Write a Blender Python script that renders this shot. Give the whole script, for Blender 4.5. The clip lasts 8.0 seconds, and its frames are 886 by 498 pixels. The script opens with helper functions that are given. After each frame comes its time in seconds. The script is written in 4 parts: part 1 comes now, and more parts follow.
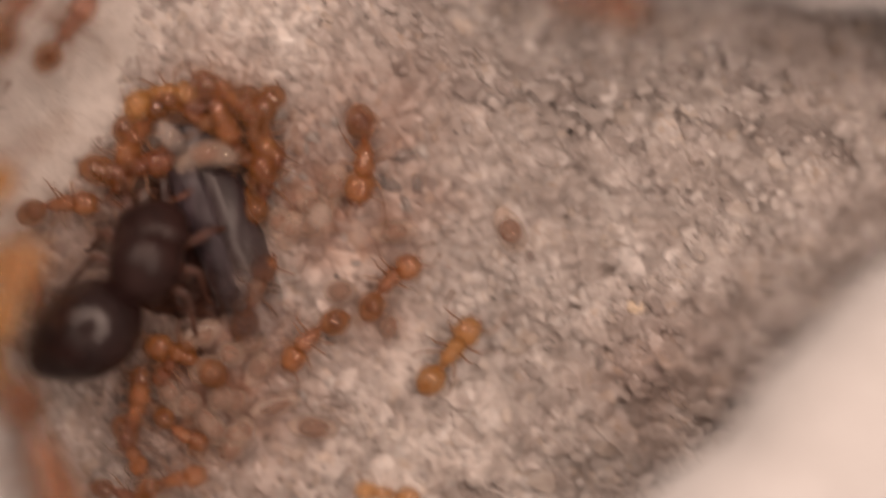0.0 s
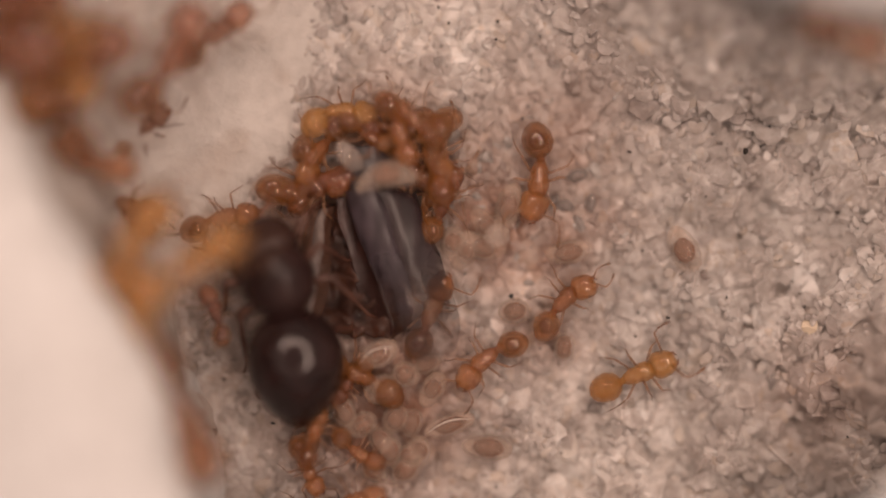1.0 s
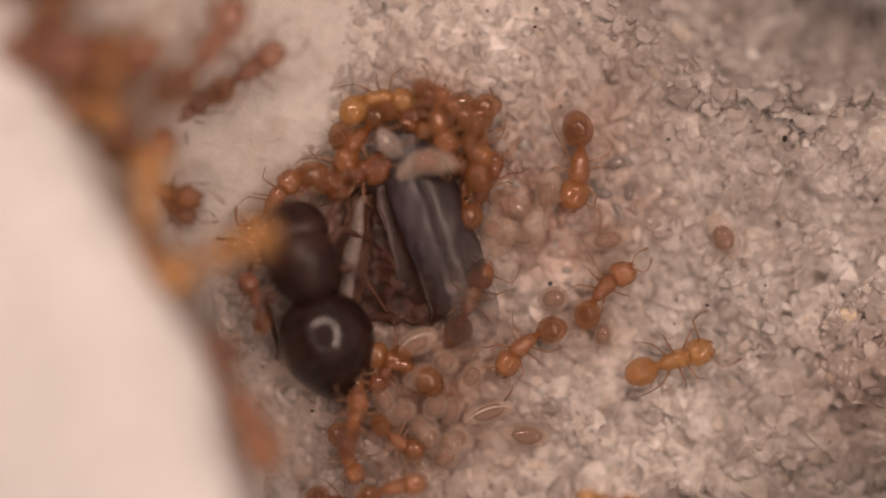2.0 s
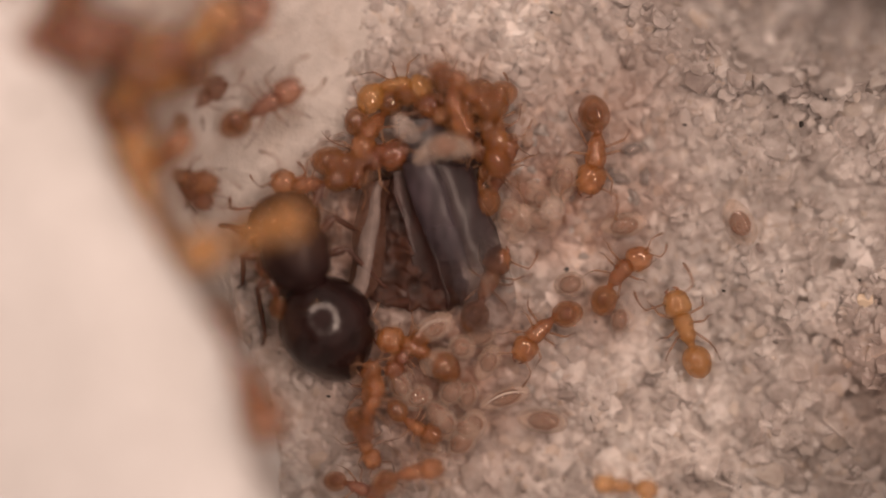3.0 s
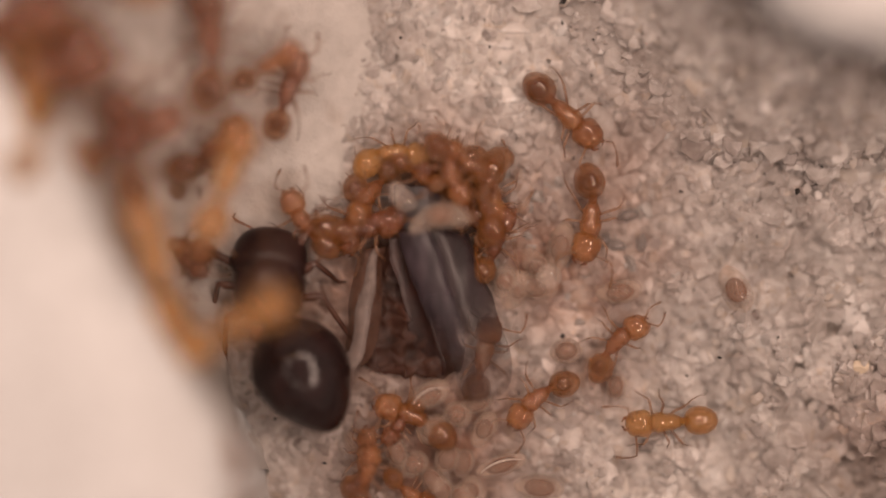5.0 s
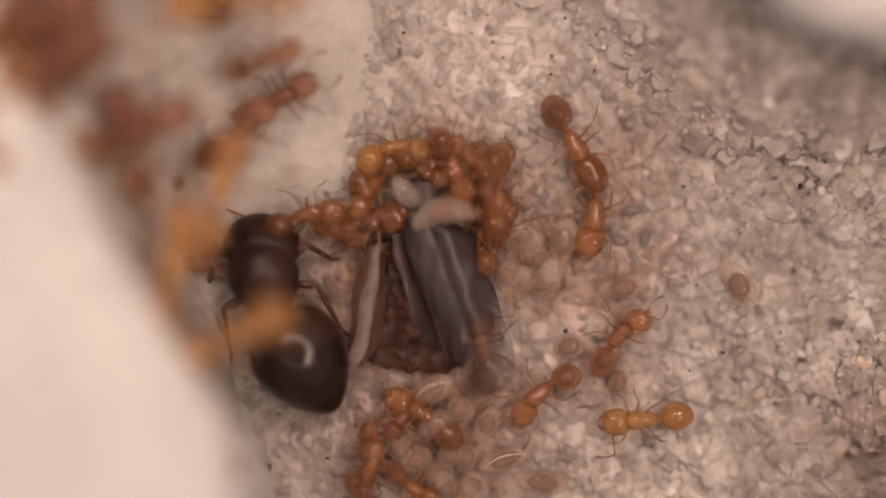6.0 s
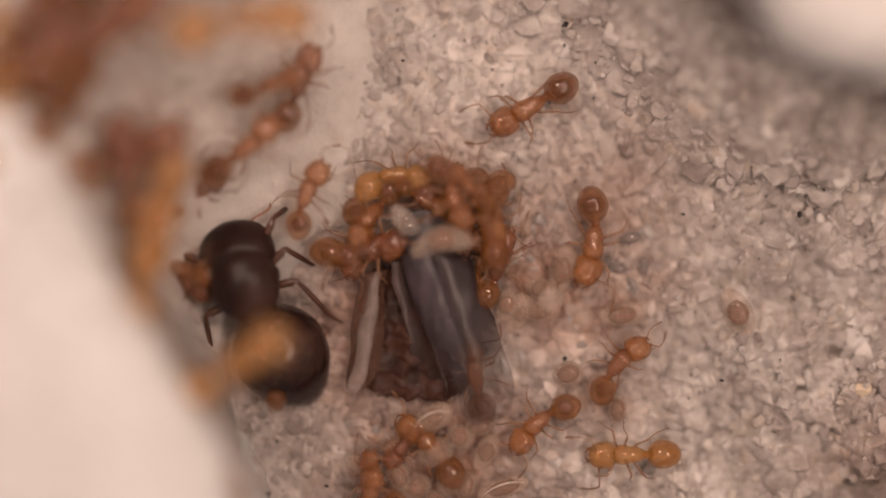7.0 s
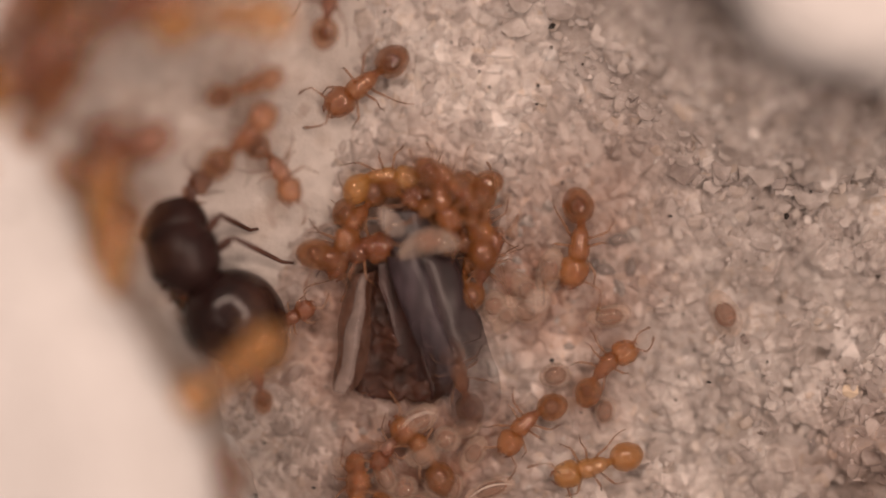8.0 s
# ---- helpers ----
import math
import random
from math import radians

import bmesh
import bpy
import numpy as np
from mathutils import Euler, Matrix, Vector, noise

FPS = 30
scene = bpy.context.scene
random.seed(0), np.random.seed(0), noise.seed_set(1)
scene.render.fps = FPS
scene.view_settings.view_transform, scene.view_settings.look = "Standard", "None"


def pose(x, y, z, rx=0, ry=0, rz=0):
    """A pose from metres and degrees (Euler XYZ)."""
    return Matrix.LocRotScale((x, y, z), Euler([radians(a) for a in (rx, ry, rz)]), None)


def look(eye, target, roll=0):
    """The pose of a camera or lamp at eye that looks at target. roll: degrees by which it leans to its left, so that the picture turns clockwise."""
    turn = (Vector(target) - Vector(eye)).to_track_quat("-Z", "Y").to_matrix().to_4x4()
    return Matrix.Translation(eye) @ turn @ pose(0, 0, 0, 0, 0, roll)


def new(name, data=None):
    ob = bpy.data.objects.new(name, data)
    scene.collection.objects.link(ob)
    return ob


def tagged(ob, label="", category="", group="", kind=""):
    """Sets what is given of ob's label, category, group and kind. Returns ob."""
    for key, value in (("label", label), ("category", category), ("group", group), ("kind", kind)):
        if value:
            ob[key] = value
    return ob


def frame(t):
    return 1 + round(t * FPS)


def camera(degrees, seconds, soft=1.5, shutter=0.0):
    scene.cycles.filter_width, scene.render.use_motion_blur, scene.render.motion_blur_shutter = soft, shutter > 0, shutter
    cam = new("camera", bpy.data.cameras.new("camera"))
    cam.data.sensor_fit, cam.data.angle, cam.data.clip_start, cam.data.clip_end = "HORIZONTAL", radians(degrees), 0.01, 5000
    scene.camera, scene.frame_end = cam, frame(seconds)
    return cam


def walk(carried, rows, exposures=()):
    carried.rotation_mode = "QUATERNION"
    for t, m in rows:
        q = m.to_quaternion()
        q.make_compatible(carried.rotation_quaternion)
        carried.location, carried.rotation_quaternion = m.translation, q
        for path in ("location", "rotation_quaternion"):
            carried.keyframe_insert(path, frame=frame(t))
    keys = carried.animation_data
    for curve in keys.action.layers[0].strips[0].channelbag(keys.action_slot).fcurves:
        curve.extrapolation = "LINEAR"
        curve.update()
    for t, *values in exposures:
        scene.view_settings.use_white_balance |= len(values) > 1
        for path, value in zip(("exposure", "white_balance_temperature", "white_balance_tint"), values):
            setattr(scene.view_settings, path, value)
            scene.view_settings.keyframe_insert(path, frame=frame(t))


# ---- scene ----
# An ants' nest, seen from above through an opening in a white plaster block. Lengths below are in millimetres.
MM = 0.001
cam = camera(40.0, 8.0, soft=1.7, shutter=0.35)
cam.data.dof.use_dof = True
cam.data.dof.focus_distance = 27.05 * MM
cam.data.dof.aperture_fstop = 8.0
walk(cam, [
    (0, pose(0.00492, -0.00133, 0.02747)),
    (0.1, pose(0.00399, -0.00048, 0.02747)),
    (0.2, pose(0.00298, 0.00001, 0.02747)),
    (0.3, pose(0.00256, 0.00008, 0.02747)),
    (0.4, pose(0.00204, -0.00003, 0.02747)),
    (0.5, pose(0.00170, -0.00032, 0.02747)),
    (0.6, pose(0.00126, -0.00042, 0.02747)),
    (0.8, pose(0.00107, -0.00051, 0.02747)),
    (1, pose(0.00102, -0.00089, 0.02747)),
    (1.2, pose(0.00110, -0.00108, 0.02747)),
    (1.4, pose(0.00073, -0.00140, 0.02747)),
    (1.5, pose(0.00045, -0.00144, 0.02747)),
    (1.7, pose(0.00028, -0.00108, 0.02747)),
    (2.8, pose(-0.00022, -0.00156, 0.02747)),
    (3, pose(-0.00022, -0.00149, 0.02747)),
    (3.2, pose(-0.00018, -0.00102, 0.02747)),
    (3.3, pose(-0.00004, -0.00061, 0.02747)),
    (3.5, pose(0.00013, -0.00029, 0.02747)),
    (3.8, pose(0.00017, -0.00017, 0.02747)),
    (4, pose(0.00011, 0.00000, 0.02747)),
    (4.2, pose(0.00005, 0.00011, 0.02747)),
    (4.5, pose(0.00000, 0.00000, 0.02747)),
    (4.7, pose(-0.00005, 0.00005, 0.02747)),
    (5.8, pose(-0.00026, -0.00022, 0.02747)),
    (6, pose(-0.00020, -0.00011, 0.02747)),
    (6.2, pose(-0.00014, 0.00028, 0.02747)),
    (6.5, pose(-0.00018, 0.00052, 0.02747)),
    (7, pose(-0.00018, 0.00051, 0.02747)),
    (7.2, pose(-0.00014, 0.00055, 0.02747)),
    (7.5, pose(0.00004, 0.00052, 0.02747)),
    (8, pose(0.00011, 0.00055, 0.02747)),
])


# ---- light: an arc of small lamps round the lens, weak added fill lamps, and a pale room ----
world = bpy.data.worlds.new("room")
scene.world = world
world.use_nodes = True
bg = world.node_tree.nodes["Background"]
bg.inputs["Color"].default_value = (1.0, 0.74, 0.63, 1)
bg.inputs["Strength"].default_value = 0.45


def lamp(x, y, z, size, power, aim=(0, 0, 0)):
    data = bpy.data.lights.new("ring_or_fill_lamp", "AREA")
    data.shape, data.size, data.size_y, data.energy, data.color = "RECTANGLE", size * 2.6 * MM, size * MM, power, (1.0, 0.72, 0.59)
    ob = new("ring_or_fill_lamp", data)
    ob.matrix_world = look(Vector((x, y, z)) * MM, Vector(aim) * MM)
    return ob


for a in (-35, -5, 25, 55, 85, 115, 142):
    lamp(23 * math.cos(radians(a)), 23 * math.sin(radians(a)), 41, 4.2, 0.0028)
# weak fill lamps, added to lift the shade under the far rim
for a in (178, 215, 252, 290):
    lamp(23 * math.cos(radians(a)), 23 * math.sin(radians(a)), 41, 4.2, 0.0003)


# ---- materials ----
def material(name, base, rough=0.5, **more):
    m = bpy.data.materials.new(name)
    m.use_nodes = True
    nt = m.node_tree
    p = nt.nodes["Principled BSDF"]
    p.inputs["Base Color"].default_value = (*base, 1)
    p.inputs["Roughness"].default_value = rough
    for key, value in more.items():
        p.inputs[key.replace("_", " ")].default_value = value
    return m, nt, p


def noise_node(nt, scale, detail=4.0, rough=0.55):
    tc = nt.nodes.new("ShaderNodeTexCoord")
    n = nt.nodes.new("ShaderNodeTexNoise")
    n.inputs["Scale"].default_value = scale
    n.inputs["Detail"].default_value = detail
    n.inputs["Roughness"].default_value = rough
    nt.links.new(tc.outputs["Object"], n.inputs["Vector"])
    return n


def ramp(nt, src, stops):
    r = nt.nodes.new("ShaderNodeValToRGB")
    while len(r.color_ramp.elements) < len(stops):
        r.color_ramp.elements.new(0.5)
    for e, (pos, col) in zip(r.color_ramp.elements, stops):
        e.position, e.color = pos, (*col, 1)
    nt.links.new(src, r.inputs["Fac"])
    return r.outputs["Color"]


def mix(nt, fac, a, b, blend="MIX"):
    m = nt.nodes.new("ShaderNodeMix")
    m.data_type, m.blend_type = "RGBA", blend
    for sock, v in ((m.inputs[0], fac), (m.inputs[6], a), (m.inputs[7], b)):
        if hasattr(v, "links"):
            nt.links.new(v, sock)
        elif isinstance(v, tuple):
            sock.default_value = (*v, 1)
        else:
            sock.default_value = v
    return m.outputs[2]


def bump(nt, p, height, dist, strength=1.0):
    b = nt.nodes.new("ShaderNodeBump")
    b.inputs["Distance"].default_value = dist * MM
    b.inputs["Strength"].default_value = strength
    nt.links.new(height, b.inputs["Height"])
    nt.links.new(b.outputs["Normal"], p.inputs["Normal"])


def plaster_mat():
    m, nt, p = material("white_plaster", (0.78, 0.76, 0.74), 0.75)
    n1, n2 = noise_node(nt, 250), noise_node(nt, 2500, 6)
    c = ramp(nt, n1.outputs["Fac"], [(0.3, (0.545, 0.56, 0.565)), (0.7, (0.67, 0.69, 0.705))])
    c = mix(nt, 0.25, c, ramp(nt, n2.outputs["Fac"], [(0.35, (0.5, 0.46, 0.42)), (0.6, (0.82, 0.8, 0.77))]))
    nt.links.new(c, p.inputs["Base Color"])
    bump(nt, p, n2.outputs["Fac"], 0.12)
    return m


def sand_mat(name, source, alpha=1.0):
    """Milky quartz. source: Random of each island or object, or the bed's own tone; soaked sand is browner, and so is
    sand painted as shaded.
    """
    m, nt, p = material(name, (0.5, 0.47, 0.44), 0.25, Subsurface_Weight=0.5, Subsurface_Scale=0.1 * MM, IOR=1.5, Specular_IOR_Level=0.4, Alpha=alpha)
    p.inputs["Subsurface Radius"].default_value = (1.0, 0.9, 0.85)
    if source == "object":
        rnd = nt.nodes.new("ShaderNodeObjectInfo").outputs["Random"]
    elif source == "island":
        rnd = nt.nodes.new("ShaderNodeNewGeometry").outputs["Random Per Island"]
    else:
        tone = nt.nodes.new("ShaderNodeAttribute")
        tone.attribute_name = "tone"
        rnd = tone.outputs["Fac"]
    c = ramp(nt, rnd, [(0.0, (0.27, 0.238, 0.222)), (0.18, (0.345, 0.315, 0.296)), (0.5, (0.41, 0.383, 0.360)), (0.72, (0.465, 0.440, 0.418)),
                       (0.80, (0.44, 0.375, 0.31)), (0.88, (0.55, 0.527, 0.504)), (1.0, (0.70, 0.675, 0.65))])
    n, big = noise_node(nt, 4200, 5), noise_node(nt, 330, 3)
    c = mix(nt, 0.3, c, ramp(nt, n.outputs["Fac"], [(0.36, (0.26, 0.235, 0.22)), (0.62, (0.58, 0.55, 0.525))]))
    c = mix(nt, 0.8, c, ramp(nt, big.outputs["Fac"], [(0.34, (0.80, 0.775, 0.77)), (0.56, (1.0, 1.0, 1.0))]), "MULTIPLY")
    clump = noise_node(nt, 950, 3)
    c = mix(nt, 0.9, c, ramp(nt, clump.outputs["Fac"], [(0.36, (0.84, 0.81, 0.80)), (0.5, (0.98, 0.97, 0.97)), (0.66, (1.14, 1.14, 1.15))]), "MULTIPLY")
    # browner where soaked; the same tint paints shade right of the shell
    damp_shade = nt.nodes.new("ShaderNodeAttribute")
    damp_shade.attribute_name = "damp_shade"
    c = mix(nt, damp_shade.outputs["Fac"], c, mix(nt, 1.0, c, (0.60, 0.36, 0.265), "MULTIPLY"))
    pale = nt.nodes.new("ShaderNodeAttribute")
    pale.attribute_name = "pale"
    c = mix(nt, pale.outputs["Fac"], c, mix(nt, 1.0, c, (1.45, 1.45, 1.44), "MULTIPLY"))
    nt.links.new(c, p.inputs["Base Color"])
    bump(nt, p, n.outputs["Fac"], 0.025)
    return m


def silt_mat():
    m, nt, p = material("packed_silt", (0.4, 0.36, 0.33), 0.7)
    n1, n2, n3 = noise_node(nt, 220, 4), noise_node(nt, 2600, 6), noise_node(nt, 700, 2)
    c = ramp(nt, n1.outputs["Fac"], [(0.3, (0.425, 0.395, 0.37)), (0.7, (0.53, 0.505, 0.48))])
    c = mix(nt, 0.3, c, ramp(nt, n2.outputs["Fac"], [(0.35, (0.31, 0.28, 0.26)), (0.62, (0.53, 0.50, 0.47))]))
    c = mix(nt, 0.7, c, ramp(nt, n3.outputs["Fac"], [(0.33, (0.78, 0.72, 0.68)), (0.46, (1, 1, 1))]), "MULTIPLY")
    nt.links.new(c, p.inputs["Base Color"])
    bump(nt, p, n2.outputs["Fac"], 0.10)
    return m


def chitin(name, dark, light, rough=0.22, sss=0.5, coat=0.3, clear=0.0, alpha=1.0):
    m, nt, p = material(name, light, rough, Subsurface_Weight=sss, Subsurface_Scale=0.25 * MM, Coat_Weight=coat, Coat_Roughness=0.03,
                        Transmission_Weight=clear, IOR=1.45, Alpha=alpha)
    p.inputs["Subsurface Radius"].default_value = (1.0, 0.5, 0.2)
    n = noise_node(nt, 2200, 3)
    rnd = nt.nodes.new("ShaderNodeObjectInfo").outputs["Random"]
    c = ramp(nt, n.outputs["Fac"], [(0.3, dark), (0.7, light)])
    tint = ramp(nt, rnd, [(0.0, (0.78, 0.70, 0.66)), (1.0, (1.0, 1.0, 1.0))])
    nt.links.new(mix(nt, 1.0, c, tint, "MULTIPLY"), p.inputs["Base Color"])
    n2 = noise_node(nt, 9000, 2)
    bump(nt, p, n2.outputs["Fac"], 0.006)
    return m


PLASTER = plaster_mat()
BED, SAND, GRAIN = sand_mat("sand_bed", "tone"), sand_mat("quartz_sand", "island", 0.82), sand_mat("quartz_grain", "object", 0.85)
SILT = silt_mat()
AMBER = chitin("amber_chitin", (0.30, 0.100, 0.026), (0.56, 0.25, 0.080), 0.10, 0.0, 0.6, 0.5, 0.66)
YELLOW = chitin("yellow_chitin", (0.48, 0.22, 0.045), (0.72, 0.40, 0.12), 0.10, 0.0, 0.6, 0.5, 0.66)
HONEY = chitin("honey_gaster", (0.32, 0.110, 0.028), (0.60, 0.28, 0.085), 0.08, 0.0, 0.7, 0.6, 0.58)
RUST = chitin("rust_chitin", (0.20, 0.064, 0.026), (0.42, 0.160, 0.064), 0.12, 0.0, 0.6, 0.45, 0.66)
LIMB = chitin("pale_leg_chitin", (0.20, 0.095, 0.05), (0.36, 0.20, 0.11), 0.2, 0.0, 0.4, 0.0, 0.55)
CROP = chitin("dark_crop", (0.05, 0.014, 0.006), (0.10, 0.032, 0.013), 0.7, 0.0, 0.0, 0.0, 0.85)
CROP.node_tree.nodes["Principled BSDF"].inputs["Specular IOR Level"].default_value = 0.0
DARK = chitin("dark_brown_chitin", (0.010, 0.005, 0.005), (0.026, 0.012, 0.0115), 0.18, 0.0, 0.15)
DARK.node_tree.nodes["Principled BSDF"].inputs["Specular IOR Level"].default_value = 0.35
QBODY = chitin("satin_brown_chitin", (0.016, 0.008, 0.008), (0.036, 0.018, 0.0165), 0.32, 0.0, 0.0)
QBODY.node_tree.nodes["Principled BSDF"].inputs["Specular IOR Level"].default_value = 0.25
QLEG = chitin("brown_leg_chitin", (0.045, 0.02, 0.014), (0.10, 0.045, 0.03), 0.25, 0.0, 0.2)
EYE = material("black_eye", (0.01, 0.008, 0.008), 0.2)[0]


def jelly_mat(name, col, alpha, patch=0.8, rough=0.12, clear=0.0):
    m, nt, p = material(name, col, rough, Alpha=alpha, Coat_Weight=0.6, Coat_Roughness=0.03, Transmission_Weight=clear, IOR=1.38)
    n, fine = noise_node(nt, 1500, 3), noise_node(nt, 7000, 3)
    c = ramp(nt, n.outputs["Fac"], [(0.3, tuple(v * patch for v in col)), (0.7, col)])
    c = mix(nt, 0.5, c, ramp(nt, fine.outputs["Fac"], [(0.4, tuple(v * 0.75 for v in col)), (0.62, tuple(min(1, v * 1.15) for v in col))]))
    nt.links.new(c, p.inputs["Base Color"])
    bump(nt, p, fine.outputs["Fac"], 0.012)
    return m


JELLY = jelly_mat("larva_skin", (0.90, 0.70, 0.57), 0.33, 0.9, 0.05, 0.5)
GUT = chitin("brown_gut", (0.085, 0.024, 0.009), (0.165, 0.052, 0.020), 0.6, 0.0, 0.0, 0.0, 0.85)
GUT.node_tree.nodes["Principled BSDF"].inputs["Specular IOR Level"].default_value = 0.1
CLEAR = jelly_mat("clear_larva_skin", (0.86, 0.74, 0.66), 0.36, 0.9, 0.05, 0.5)
# white colour of the streaks that stand in for highlights on larvae
STREAK = material("white_highlight", (0.66, 0.58, 0.52), 0.3, Alpha=0.75)[0]
def husk_mat(name, col, alpha, tip):
    """Horny plate, streaked along its length; thinner, so clearer, towards its free end."""
    m, nt, p = material(name, col, 0.36, Coat_Weight=0.3, Coat_Roughness=0.3, Specular_IOR_Level=0.4)
    tc = nt.nodes.new("ShaderNodeTexCoord")
    mp = nt.nodes.new("ShaderNodeMapping")
    mp.inputs["Rotation"].default_value = (0, 0, radians(-18))
    mp.inputs["Scale"].default_value = (1.0, 0.14, 1.0)
    nt.links.new(tc.outputs["Object"], mp.inputs["Vector"])
    n, blot = noise_node(nt, 5200, 5), noise_node(nt, 1100, 4)
    nt.links.new(mp.outputs["Vector"], n.inputs["Vector"])
    c = ramp(nt, n.outputs["Fac"], [(0.35, tuple(v * 0.62 for v in col)), (0.65, tuple(min(1, v * 1.35) for v in col))])
    c = mix(nt, 0.7, c, ramp(nt, blot.outputs["Fac"], [(0.35, (0.72, 0.62, 0.6)), (0.62, (1.12, 1.12, 1.12))]), "MULTIPLY")
    nt.links.new(c, p.inputs["Base Color"])
    bump(nt, p, n.outputs["Fac"], 0.02)
    sep = nt.nodes.new("ShaderNodeSeparateXYZ")
    nt.links.new(tc.outputs["Object"], sep.inputs["Vector"])
    r = nt.nodes.new("ShaderNodeMapRange")
    for key, v in (("From Min", -1.9 * MM), ("From Max", -0.9 * MM), ("To Min", tip), ("To Max", alpha)):
        r.inputs[key].default_value = v
    nt.links.new(sep.outputs["Y"], r.inputs["Value"])
    nt.links.new(r.outputs["Result"], p.inputs["Alpha"])
    return m


HUSK = husk_mat("grey_shell", (0.034, 0.023, 0.025), 0.78, 0.18)
# dried flesh, its dark colour also holding the shade inside the shell
FLESH_AND_SHADE = chitin("dried_flesh", (0.022, 0.010, 0.007), (0.066, 0.028, 0.019), 0.5, 0.3, 0.1)
FLESH_AND_SHADE.node_tree.nodes["Principled BSDF"].inputs["Specular IOR Level"].default_value = 0.2
RIB = jelly_mat("whitish_rib", (0.34, 0.27, 0.245), 0.5, 0.3, 0.3)
MEMBRANE = jelly_mat("brown_membrane", (0.13, 0.066, 0.045), 0.42)
INNER = husk_mat("dark_inner_shell", (0.042, 0.019, 0.016), 0.75, 0.5)
RIDGE = husk_mat("pale_shell_rib", (0.062, 0.049, 0.059), 0.85, 0.15)
for shell_mat in (RIB, MEMBRANE):
    shell_mat.node_tree.nodes["Principled BSDF"].inputs["Coat Weight"].default_value = 0.2
    shell_mat.node_tree.nodes["Principled BSDF"].inputs["Roughness"].default_value = 0.35
SPECK = material("black_mineral", (0.02, 0.018, 0.016), 0.4)[0]


# ---- mesh helpers ----
def at(x, y, z, rx=0, ry=0, rz=0):
    return pose(x * MM, y * MM, z * MM, rx, ry, rz)


def mesh_of(name, verts, faces, mat, smooth=True):
    me = bpy.data.meshes.new(name)
    me.from_pydata([tuple(c * MM for c in v) for v in verts], [], faces)
    me.materials.append(mat)
    if smooth:
        me.polygons.foreach_set("use_smooth", [True] * len(me.polygons))
    me.update()
    return me


def blob(stations, seg=14):
    """A closed body along x: stations of (x, half width, half height, lift)."""
    verts, faces = [], []
    for x, w, h, lift in stations:
        for k in range(seg):
            a = 2 * math.pi * k / seg
            verts.append((x, w * math.cos(a), lift + h * math.sin(a)))
    for i in range(len(stations) - 1):
        for k in range(seg):
            a, b = i * seg + k, i * seg + (k + 1) % seg
            faces.append((a, b, b + seg, a + seg))
    faces.append(tuple(range(seg))[::-1])
    n = (len(stations) - 1) * seg
    faces.append(tuple(range(n, n + seg)))
    if stations[0][0] > stations[-1][0]:
        faces = [f[::-1] for f in faces]
    return verts, faces


def egg(x0, x1, w, h, lift=0.0, skew=0.0, rings=11, waves=0, depth=0.0):
    """Stations of an egg from x0 to x1; skew moves its widest part; waves are shallow rings round it."""
    out = []
    for i in range(rings):
        u = -math.cos(math.pi * i / (rings - 1))
        r = max(math.sqrt(max(0.0, 1 - u * u)), 0.03) * (1 + skew * u)
        r *= 1 - depth * (0.5 + 0.5 * math.cos(waves * math.pi * (u + 1)))
        out.append((x0 + (x1 - x0) * (u + 1) / 2, w * r, h * r, lift))
    return out


def tube(points, radii, seg=6):
    verts, faces = [], []
    pts = [Vector(p) for p in points]
    for i, p in enumerate(pts):
        d = (pts[min(i + 1, len(pts) - 1)] - pts[max(i - 1, 0)]).normalized()
        side = d.cross(Vector((0.1, 0.2, 1))).normalized()
        up = side.cross(d)
        for k in range(seg):
            a = 2 * math.pi * k / seg
            verts.append(tuple(p + radii[i] * (math.cos(a) * side + math.sin(a) * up)))
    for i in range(len(pts) - 1):
        for k in range(seg):
            a, b = i * seg + k, i * seg + (k + 1) % seg
            faces.append((a, b, b + seg, a + seg))
    faces.append(tuple(range(seg))[::-1])
    n = (len(pts) - 1) * seg
    faces.append(tuple(range(n, n + seg)))
    return verts, [f[::-1] for f in faces]


def part(name, me, parent, m=None, label=""):
    ob = new(name, me)
    ob.parent = parent
    if m is not None:
        ob.matrix_basis = m
    if label:
        tagged(ob, label)
    return ob


# ---- the setting: plaster block with its opening, sand floor ----
RIM = [(-8.43, 2.63), (-7.12, 0.83), (-5.87, -1.18), (-4.34, -4.02), (-3.6, -6.6), (-0.5, -8.2), (4.5, -8.0),
       (8.91, -6.13), (11.64, -3.50), (13.47, -1.64), (15.6, -0.2), (14.6, 2.9), (12.2, 3.6),
       (7.2, 4.1), (5.4, 5.75), (3.4, 7.6), (0.0, 9.4), (-5.0, 9.6), (-8.6, 7.0), (-9.3, 4.4)]
FOOT = [(-4.45, -0.45), (-5.1, -1.55), (-4.95, -2.8), (-4.15, -4.8), (-3.7, -7.4), (-1.2, -9.8), (4.8, -9.8),
        (10.0, -7.2), (13.0, -4.4), (15.2, -2.1), (17.4, -0.2), (16.8, 4.0), (14.4, 5.0),
        (9.9, 6.1), (8.2, 7.4), (4.6, 9.4), (0.3, 9.8), (-1.55, 6.94), (-1.95, 4.3), (-2.75, 1.35)]


def ring(points, per=8):
    n, out = len(points), []
    for i in range(n):
        p0, p1, p2, p3 = (Vector(points[(i + k) % n]) for k in (-1, 0, 1, 2))
        for j in range(per):
            t = j / per
            out.append(0.5 * (2 * p1 + (p2 - p0) * t + (2 * p0 - 5 * p1 + 4 * p2 - p3) * t * t + (3 * p1 - p0 - 3 * p2 + p3) * t ** 3))
    return out


rim, foot = ring(RIM), ring(FOOT)


